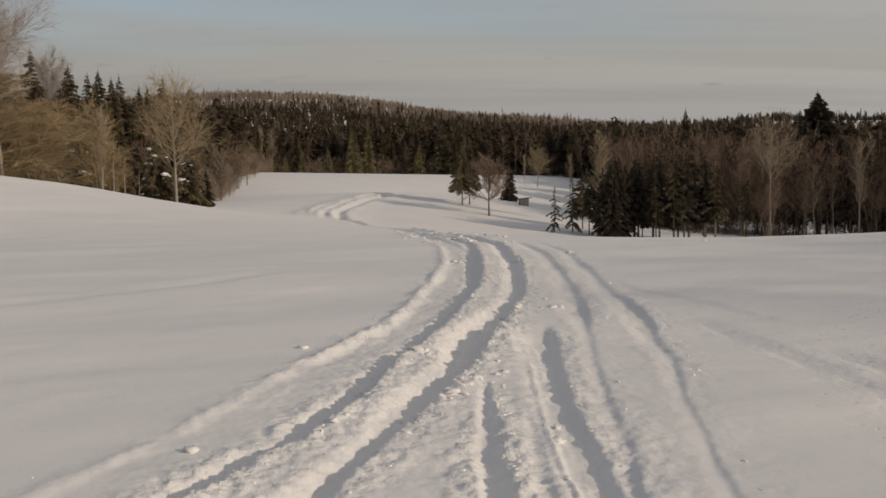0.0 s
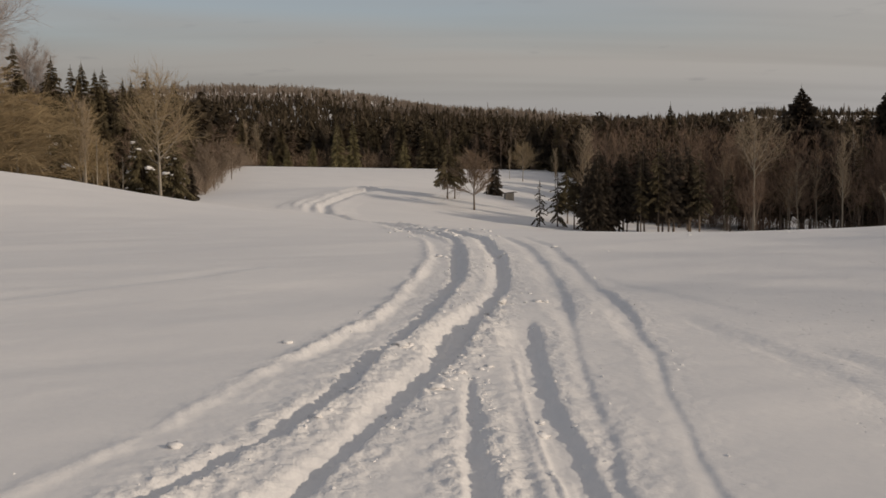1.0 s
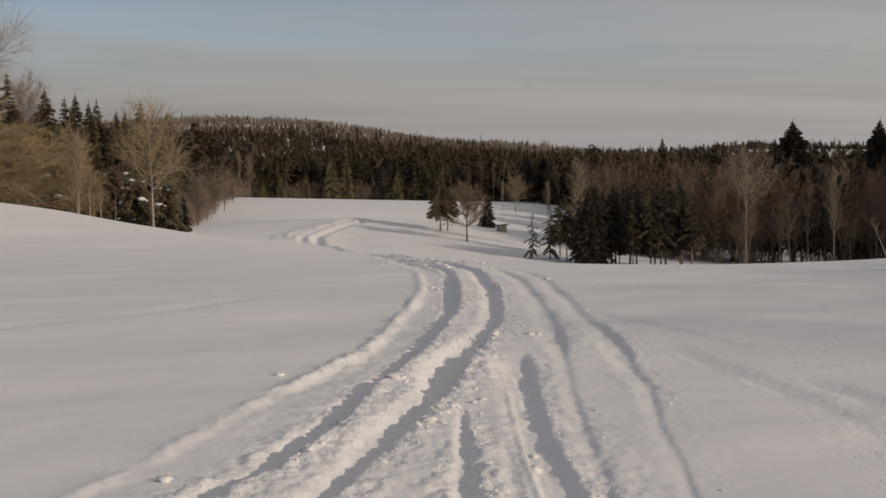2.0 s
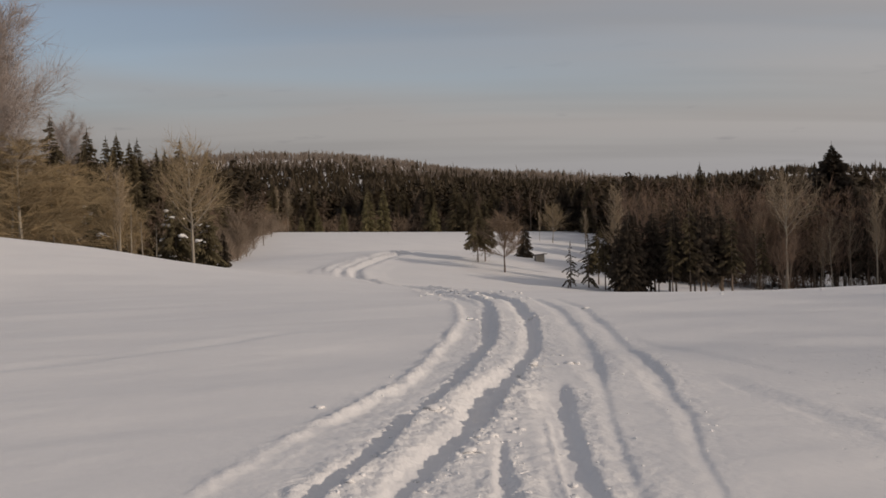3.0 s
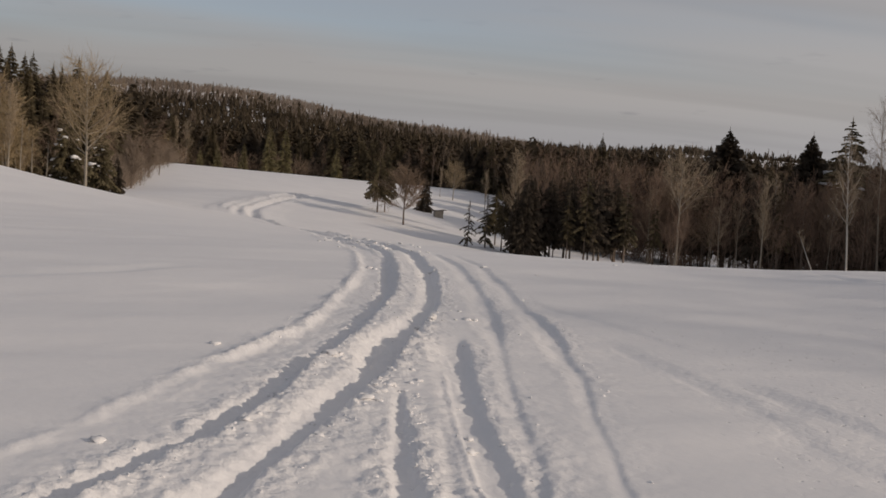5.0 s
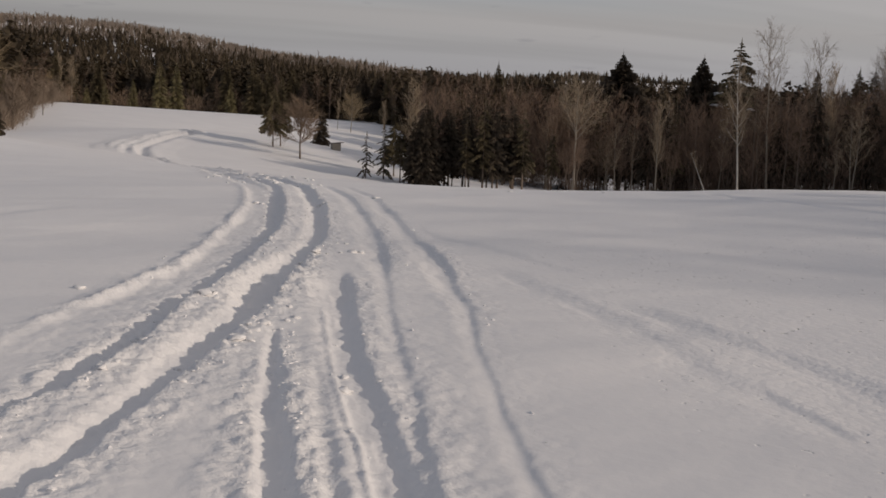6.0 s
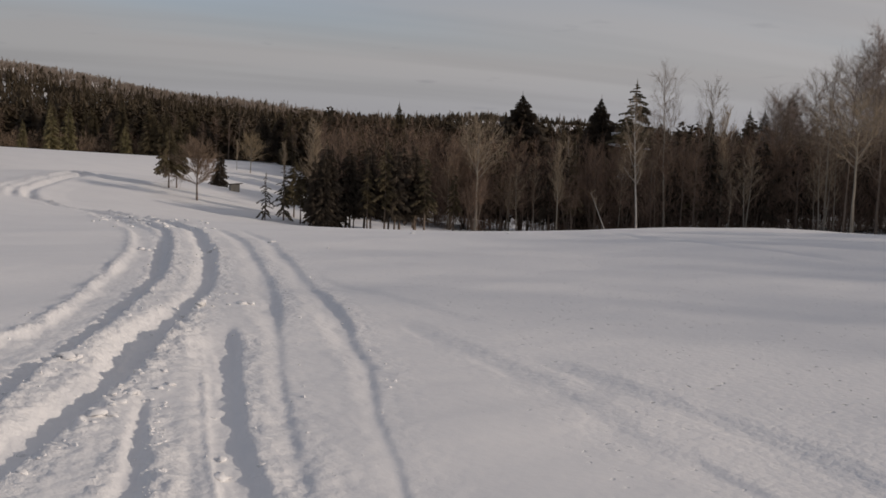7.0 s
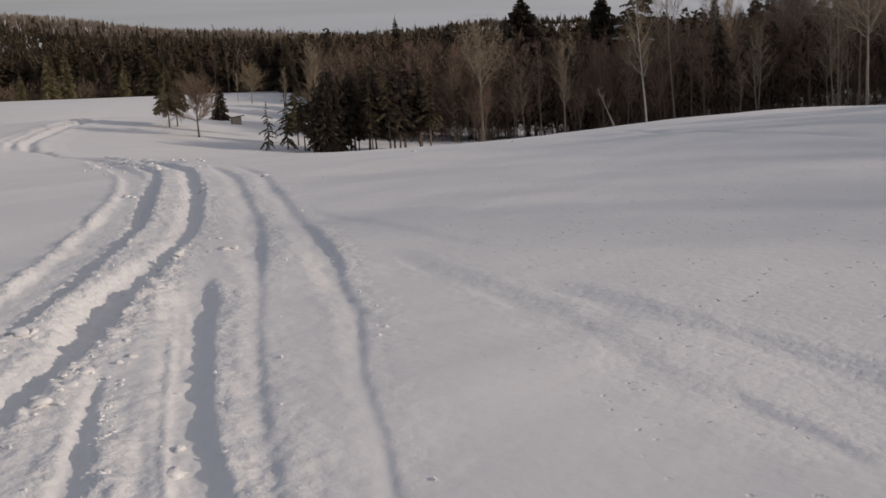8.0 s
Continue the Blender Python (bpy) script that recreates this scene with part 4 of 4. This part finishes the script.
plant("tall_mauve", 55.5, 83.9, 12.2, 155)
plant("tall_mauve", 60.3, 78.1, 16.6, 87)
plant("birch_wide", 55.8, 78.9, 13.8, 134)

# ---- the woods between them ----
EDGE_AZ = [-60, -20, -13.5, -12, -9.4, -9, 0.5, 2.2, 7.5, 8.3, 14, 25, 33, 45, 55, 75, 110]
EDGE_D = [84, 92, 104, 122, 190, 206, 206, 202, 172, 82, 82, 84, 86, 82, 76, 74, 80]


def edge(az):
    """How far off the woods begin at a bearing in degrees."""
    return float(np.interp(az, EDGE_AZ, EDGE_D))


wood_rng = np.random.RandomState(77)


def fill(count, az0, az1, depth, kinds, back=0.0):
    """Trees strewn through a strip of wood behind its edge."""
    for _ in range(count):
        az = wood_rng.uniform(az0, az1)
        d = edge(az) + back + depth * wood_rng.rand() ** 1.2
        key, lo, hi = kinds[wood_rng.randint(len(kinds))]
        plant(key, d * math.sin(radians(az)), d * math.cos(radians(az)), wood_rng.uniform(lo, hi), wood_rng.uniform(0, 360))


fill(52, 13.5, 26, 15, [("brown", 5, 8), ("brown_thin", 4, 7), ("brown_bent", 4, 7), ("brown_wide", 4, 7), ("brown_tall", 6, 9), ("spruce_ragged", 5, 8)])
fill(56, 22, 42, 15, [("brown", 6, 9), ("brown_thin", 6, 8), ("brown_bent", 6, 8), ("brown_wide", 5, 8), ("brown_tall", 8, 11), ("brown_tall", 8, 11)])
fill(15, 13.5, 43, 5, [("pale_sapling", 4, 9), ("pale_sapling", 5, 8)], -1.5)
fill(84, 10, 43, 14, [("spruce_ragged", 6, 8.5), ("spruce_ragged", 6, 8), ("fir_high", 6, 8.5), ("fir_high", 6, 8)], 3)
fill(46, 8.8, 44, 18, [("spruce_ragged", 7, 9.5), ("spruce", 7, 9.5), ("fir_high", 7, 9.5), ("fir_high", 7, 9)], 52)
fill(22, 42, 100, 26, [("poplar_wide", 8, 11), ("brown_tall", 7, 10), ("spruce", 7, 10), ("fir", 7, 9), ("spruce", 7, 10)])
# the grove whose shadows reach across the field
for gx, gy, gh in [(46, -7, 15), (49, -3, 16), (52, 1, 17), (47, 3, 15), (55, 6, 16), (50, 9, 14), (57, -2, 17), (60, 4, 16), (44, -1, 13), (48, -11, 16), (54, -8, 17), (58, 10, 15), (45, 8, 12), (62, -6, 17), (51, 14, 13), (56, 16, 13), (36, -8, 13), (39, -5, 14), (42, -10, 15), (38, -13, 13), (41, -1, 13), (33, -11, 12), (45, -14, 15), (64, 14, 17), (66, 20, 16), (70, 10, 18), (61, 22, 15), (68, 1, 18), (43, 12, 12), (47, 16, 13), (54, 20, 14), (44, 5, 13), (48, 6, 14), (52, 11, 15), (40, 10, 12), (42, 15, 12), (50, 3, 15), (53, 15, 15), (46, 12, 13)]:
    plant("brown_tall" if gx % 3 == 0 else "spruce", gx, gy, gh, gx * 37)
# bare poplars out of view, added only to half-shade the field's right side
for gx, gy, gh in [(34, -4, 14), (37, 1, 14), (43, -6, 16), (48, -1, 17), (52, 5, 17), (56, 11, 17), (46, 1, 16), (60, 16, 18), (41, 6, 14), (64, 8, 18), (53, -5, 18), (57, 2, 18)]:
    plant("poplar_wide", gx, gy, gh, gx * 53)
fill(34, -30, -12.5, 40, [("spruce", 7, 11), ("spruce_ragged", 7, 10), ("brown_tall", 7, 9), ("fir", 7, 10)])
fill(30, -26, -13, 14, [("gold_wide", 4, 7), ("brown", 4, 6), ("gold_wide", 4, 6), ("brush", 2.5, 4)])
fill(16, -12.8, -9.2, 16, [("brush", 2.5, 4), ("gold_wide", 3, 6), ("spruce", 6, 9), ("brush", 3, 5)])
fill(46, -9.4, 1.5, 16, [("spruce", 7, 10), ("spruce_slim", 8, 10), ("fir", 7, 9), ("brown_tall", 6, 9), ("brown", 4, 6)])
fill(20, 2, 8.2, 18, [("spruce", 7, 10), ("brown_tall", 7, 10), ("fir", 7, 9), ("brown", 5, 7)])


# ---- undergrowth: a haze of bare twigs between the trunks ----
def thicket(count, az0, az1, depth, low, high, seed, per=90, foot=0.46, thin=0.014, start=1.0):
    rng = np.random.RandomState(seed)
    verts, faces = [], []
    for _ in range(count):
        az = rng.uniform(az0, az1)
        d = edge(az) + start + depth * rng.rand()
        cx, cy = d * math.sin(radians(az)), d * math.cos(radians(az))
        base, h, wide = at_z(cx, cy), rng.uniform(low, high), rng.uniform(0.8, 1.7)
        for k in range(per):
            a, f = rng.uniform(0, 6.28), rng.uniform(foot, 0.97)
            r = wide * math.sqrt(rng.rand()) * math.sin(math.pi * min(f + 0.12, 1.0)) ** 0.6
            p = np.array([cx + r * math.cos(a), cy + r * math.sin(a), base + h * f])
            t = np.array([0.55 * math.cos(a) + rng.normal(0, 0.35), 0.55 * math.sin(a) + rng.normal(0, 0.35), 1.0 + rng.normal(0, 0.3)])
            q = p + t * rng.uniform(0.35, 0.95)
            s = np.cross(t, rng.normal(0, 1, 3))
            s *= thin / max(np.linalg.norm(s), 1e-6)
            i = len(verts)
            verts.extend([p - s, p + s, q])
            faces.append((i, i + 1, i + 2))
        i = len(verts)
        verts.extend([(cx - 0.014, cy, base - 0.3), (cx + 0.014, cy, base - 0.3), (cx, cy, base + h * 0.8)])
        faces.append((i, i + 1, i + 2))
    return verts, faces


tv, tf = thicket(950, 9.0, 48, 16, 3.0, 8.5, 41, 115, 0.3, 0.019)
tagged(mesh_object("undergrowth", tv, tf, TWIGS), "tangle of bare brown saplings under the trees", "undergrowth", kind="stuff")
hv, hf = thicket(380, 9.0, 47, 22, 0.8, 2.6, 43, 55, 0.05)
tagged(mesh_object("brushwood", hv, hf, TWIGS), "low bare brushwood on the snow between the trunks", "brushwood", kind="stuff")
tv, tf = thicket(150, -30, -9.3, 22, 2.0, 5.0, 42, 120)
tagged(mesh_object("undergrowth", tv, tf, TWIGS_TAN), "tangle of bare tan saplings along the wood", "undergrowth", kind="stuff")
tv, tf = thicket(170, -9.6, 2.5, 6, 1.5, 4.0, 45, 50, 0.03, 0.03)
tagged(mesh_object("brushwood", tv, tf, TWIGS_TAN), "low tan brushwood along the far field's edge", "brushwood", kind="stuff")
tv, tf = thicket(220, 24, 45, 12, 0.8, 2.4, 46, 55, 0.03)
tagged(mesh_object("brushwood", tv, tf, TWIGS), "low brown brushwood behind the snowy crest", "brushwood", kind="stuff")
tv, tf = thicket(230, -14.2, -9.6, 26, 0.8, 3.0, 44, 90, 0.03, 0.016, -24)
tagged(mesh_object("brushwood", tv, tf, TWIGS_HAZEL), "low tan brushwood along the wood's foot", "brushwood", kind="stuff")


# ---- the far forest: conifers and bare trees past counting ----
def far_conifers(count, seed, az0, az1, far):
    rng = np.random.RandomState(seed)
    verts, faces = [], []
    for _ in range(count):
        az = rng.uniform(az0, az1)
        near = edge(az) + 14 if az < 8 else max(edge(az), 136)
        d = near + (far - near) * rng.rand() ** 0.95
        x, y = d * math.sin(radians(az)), d * math.cos(radians(az))
        # clearings and thin, leafless stands high on the hill
        if d > 600 and az < 8.5 and (rng.rand() < 0.96 * ramp01((d - 720) / 100) or value_noise(x / 55, y / 55, 61) > 0.82):
            continue
        h = (rng.uniform(5.5, 10.5) if d < 450 else 3.2 + 5.0 * rng.rand() ** 1.5) * (1 + 0.3 * (rng.rand() < 0.06 and d > 300))
        base = at_z(x, y)
        w = h * rng.uniform(0.22, 0.40) if d < 450 else rng.uniform(1.7, 3.0)
        if d < 420:
            lean, blunt = rng.normal(0, 0.02, 2), rng.uniform(0.6, 1.05)
            for k in range(84):
                f0 = 0.06 + 0.92 * rng.rand() ** 1.15
                reach = w * (1 - f0) ** blunt + 0.12
                t, q = rng.uniform(0, 6.283), math.sqrt(rng.rand())
                cx, cy, cz = x + reach * q * math.cos(t) + lean[0] * h * f0, y + reach * q * math.sin(t) + lean[1] * h * f0, base + h * f0
                size = (0.30 + 0.45 * reach) * rng.uniform(0.6, 1.3)
                i = len(verts)
                for a in (t, t + 2.2, t + 4.2):
                    verts.append((cx + size * math.cos(a) * rng.uniform(0.5, 1.1), cy + size * math.sin(a) * rng.uniform(0.5, 1.1), cz + size * rng.uniform(-1.0, 0.7)))
                faces.append((i, i + 1, i + 2))
            levels = 0
        else:
            levels, sides = 3, 4
        for k in range(levels):
            f0 = 0.05 + 0.86 * k / levels
            z0, z1 = base + h * f0, base + h * min(f0 + 1.5 / levels, 1.02)
            reach = w * (1 - f0) ** 0.75
            t0 = rng.uniform(0, 6.28)
            for s in range(sides):
                t = t0 + s * 6.283 / sides
                r1 = reach * rng.uniform(0.45, 1.3)
                r2 = r1 * rng.uniform(0.6, 1.1)
                i = len(verts)
                dz = rng.uniform(-0.09, 0.05) * h
                verts.extend([(x + rng.normal(0, 0.1), y, z1 + rng.uniform(-0.04, 0.02) * h), (x + r1 * math.cos(t), y + r1 * math.sin(t), z0 + dz), (x + r2 * math.cos(t + 0.9), y + r2 * math.sin(t + 0.9), z0 - dz)])
                faces.append((i, i + 1, i + 2))
        i = len(verts)
        verts.extend([(x - 0.1, y, base - 0.5), (x + 0.1, y, base - 0.5), (x, y, base + h * 0.5)])
        faces.append((i, i + 1, i + 2))
    return verts, faces


def far_bare(count, seed, az0, az1, least):
    rng = np.random.RandomState(seed)
    verts, faces = [], []
    for _ in range(count):
        az = rng.uniform(az0, az1)
        near = max(least, edge(az) + 14 if az < 8 else max(edge(az), 128))
        d = near + (1250 - near) * rng.rand() ** 1.4
        x, y = d * math.sin(radians(az)), d * math.cos(radians(az))
        h, base = rng.uniform(6, 10.5) * (0.7 if least > 300 else 1), at_z(x, y)
        thick = 0.03 + d * (0.0002 if least > 300 else 0.00014)
        for k in range(13):
            f = rng.uniform(0.25, 0.75) if k else 0.0
            a = rng.uniform(0, 6.28)
            out = (1 - 0.4 * f) * h * rng.uniform(0.08, 0.2) if k else 0
            p = Vector((x, y, base + h * f - (0.5 if not k else 0)))
            q = Vector((x + out * math.cos(a), y + out * math.sin(a), base + h * min(1.0, f + rng.uniform(0.2, 0.45)) if k else base + h * 0.9))
            s = Vector((math.sin(a + 1), math.cos(a + 1), 0)) * thick * (2.2 if not k else 1)
            i = len(verts)
            verts.extend([p - s, p + s, q])
            faces.append((i, i + 1, i + 2))
    return verts, faces


fv, ff = far_conifers(12500, 5, -28, 46, 1080)
hv, hf = far_conifers(6500, 7, -19, 6, 1080)
ff += [tuple(i + len(fv) for i in f) for f in hf]
fv += hv
tagged(mesh_object("conifer_forest", fv, ff, FOREST), "dense dark spruce forest covering the distant hills", "forest", kind="stuff")
fv, ff = far_bare(3000, 6, -28, 46, 0)
tagged(mesh_object("bare_forest", fv, ff, FOREST_BARE), "leafless brown trees scattered through the hill forest", "forest", kind="stuff")
fv, ff = far_bare(9000, 8, -19, 10, 730)
tagged(mesh_object("bare_forest", fv, ff, FOREST_HAZY), "leafless trees thinly covering the snowy hilltop, paled for haze", "forest", kind="stuff")


# ---- the little shelter in the hollow ----
def box(x0, y0, z0, x1, y1, z1):
    v = [(x, y, z) for z in (z0, z1) for y in (y0, y1) for x in (x0, x1)]
    return v, [(0, 2, 3, 1), (4, 5, 7, 6), (0, 1, 5, 4), (2, 6, 7, 3), (0, 4, 6, 2), (1, 3, 7, 5)]


def shelter(x, y, turn):
    s = tagged(new("shelter"), "small weathered grey wooden shelter with a sloping roof in snow", "shed")
    s.matrix_basis = pose(x, y, at_z(x, y) - 0.05, 0, 0, turn) @ Matrix.Scale(0.68, 4)
    front = part("front_wall", *box(-0.55, -0.45, 0, 0.50, -0.41, 0.92), BOARDS, s)
    part("back_wall", *box(-0.55, 0.41, 0, 0.50, 0.45, 0.98), BOARDS, s)
    part("side_wall", *box(-0.55, -0.41, 0, -0.51, 0.41, 0.86), BOARDS, s)
    part("side_wall", *box(0.46, -0.41, 0, 0.50, 0.41, 0.98), BOARDS, s)
    for i in range(7):
        part("board", *box(-0.55 + i * 0.15, -0.465, 0, -0.415 + i * 0.15, -0.452, 0.90), BOARDS, front)
    v, f = box(-0.68, -0.58, 0.0, 0.90, 0.58, 0.06)
    part("roof", [(a, b, c + 0.93 + 0.11 * a) for a, b, c in v], f, ROOFING, s, "dark felted roof")
    return s


shelter(7.0, 88.2, 12)


# ---- thrown-up snow beside the ruts ----
lump_rng = np.random.RandomState(9)


def chunk(x, y, size):
    """A single clod of snow."""
    v, f = blob(lump_rng, size, 0.5)
    z = float(snow_z(x, y)[0][0])
    ob = mesh_object("snow_chunk", v, f, SNOW_LUMP, True)
    ob.matrix_basis = pose(x, y, z + size * 0.08, 0, 0, lump_rng.uniform(0, 360))
    return tagged(ob, "clod of thrown-up snow beside the ruts", "snow clod", group="snow clods along the ruts")


def small_lumps(count):
    verts, faces = [], []
    xs, ys, ss = [], [], []
    lines = RUT_LINES[:4]
    while len(xs) < count:
        k = lump_rng.randint(len(lines)) if lump_rng.rand() < 0.9 else lump_rng.randint(4, 7)
        line, width = RUTS[k][0][:, :2], RUTS[k][1]
        seg = lump_rng.randint(30, len(line) - 1)
        p = line[seg]
        if not (3.0 < p[1] < 32):
            continue
        side = (-1 if lump_rng.rand() < 0.88 else 1) * width * abs(lump_rng.normal(0.75, 0.28))
        d = line[seg] - line[seg - 1]
        d = d / max(np.hypot(*d), 1e-6)
        q = p + d * lump_rng.uniform(-0.3, 0.3) + np.array([-d[1], d[0]]) * side
        xs.append(q[0]), ys.append(q[1]), ss.append(0.004 + 0.016 * lump_rng.rand() ** 3)
    zs = snow_z(np.array(xs), np.array(ys))[0]
    for x, y, z, s in zip(xs, ys, zs, ss):
        o = Vector(lump_rng.uniform(-50, 50, 3))
        i = len(verts)
        verts.extend([Vector((x, y, z + s * 0.05)) + Vector((v.x, v.y, v.z * 0.7)) * s * (1 + 1.1 * noise.noise(v * 1.7 + o)) for v in ICO1_V])
        faces.extend([tuple(i + a for a in f) for f in ICO1_F])
    return verts, faces


lv, lf = small_lumps(650)
tagged(mesh_object("snow_crumbs", lv, lf, SNOW_LUMP), "crumbs of broken snow scattered along the ruts", "snow", kind="stuff")

for cx, cy, cs in [(-0.24, 8.88, 0.06), (-0.16, 8.95, 0.045), (0.21, 18.1, 0.07), (0.3, 18.0, 0.05), (1.26, 18.16, 0.07), (1.34, 18.0, 0.05), (-1.28, 9.33, 0.045), (-0.63, 7.07, 0.05), (-0.55, 7.2, 0.035), (0.81, 11.4, 0.06), (0.70, 11.2, 0.05), (0.24, 7.72, 0.05), (0.16, 7.5, 0.04), (0.05, 7.2, 0.045), (6.4, 25.3, 0.045), (9.0, 25.8, 0.04), (3.4, 19.5, 0.03), (1.24, 11.7, 0.05), (1.33, 11.75, 0.04), (-1.5, 6.0, 0.05), (-0.95, 6.15, 0.06), (0.66, 6.1, 0.04), (2.5, 20.4, 0.06)]:
    chunk(cx, cy, cs)

# broken snow where the trail goes over the crest
for _ in range(46):
    chunk(lump_rng.uniform(-1.1, 2.0), lump_rng.uniform(25.0, 36.5), lump_rng.uniform(0.03, 0.075))

# heaps of clods where the ruts part
for cx, cy in [(0.25, 7.98), (0.33, 8.21), (0.22, 7.56), (0.29, 8.42), (0.85, 11.12), (0.96, 11.61), (1.12, 12.51), (0.67, 6.22), (-0.25, 8.61), (0.16, 7.67), (0.09, 7.12), (-0.62, 6.6), (-0.2, 6.4)]:
    for _ in range(3):
        chunk(cx + lump_rng.normal(0, 0.10), cy + lump_rng.normal(0, 0.18), lump_rng.uniform(0.012, 0.032))

# the faint ridge beyond the hills, its haze painted as pale blue-grey
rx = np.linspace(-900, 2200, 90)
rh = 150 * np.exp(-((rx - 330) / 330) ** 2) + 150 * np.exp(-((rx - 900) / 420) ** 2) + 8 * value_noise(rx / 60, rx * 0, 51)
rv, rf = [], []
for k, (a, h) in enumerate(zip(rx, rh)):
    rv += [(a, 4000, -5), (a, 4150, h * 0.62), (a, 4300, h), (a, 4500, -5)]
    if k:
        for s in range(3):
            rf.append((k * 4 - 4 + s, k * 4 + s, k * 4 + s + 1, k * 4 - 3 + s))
tagged(mesh_object("backdrop", rv, rf, HAZED_RIDGE, True), "wooded ridge on the horizon, coloured pale blue-grey for haze", "mountain", kind="structure")
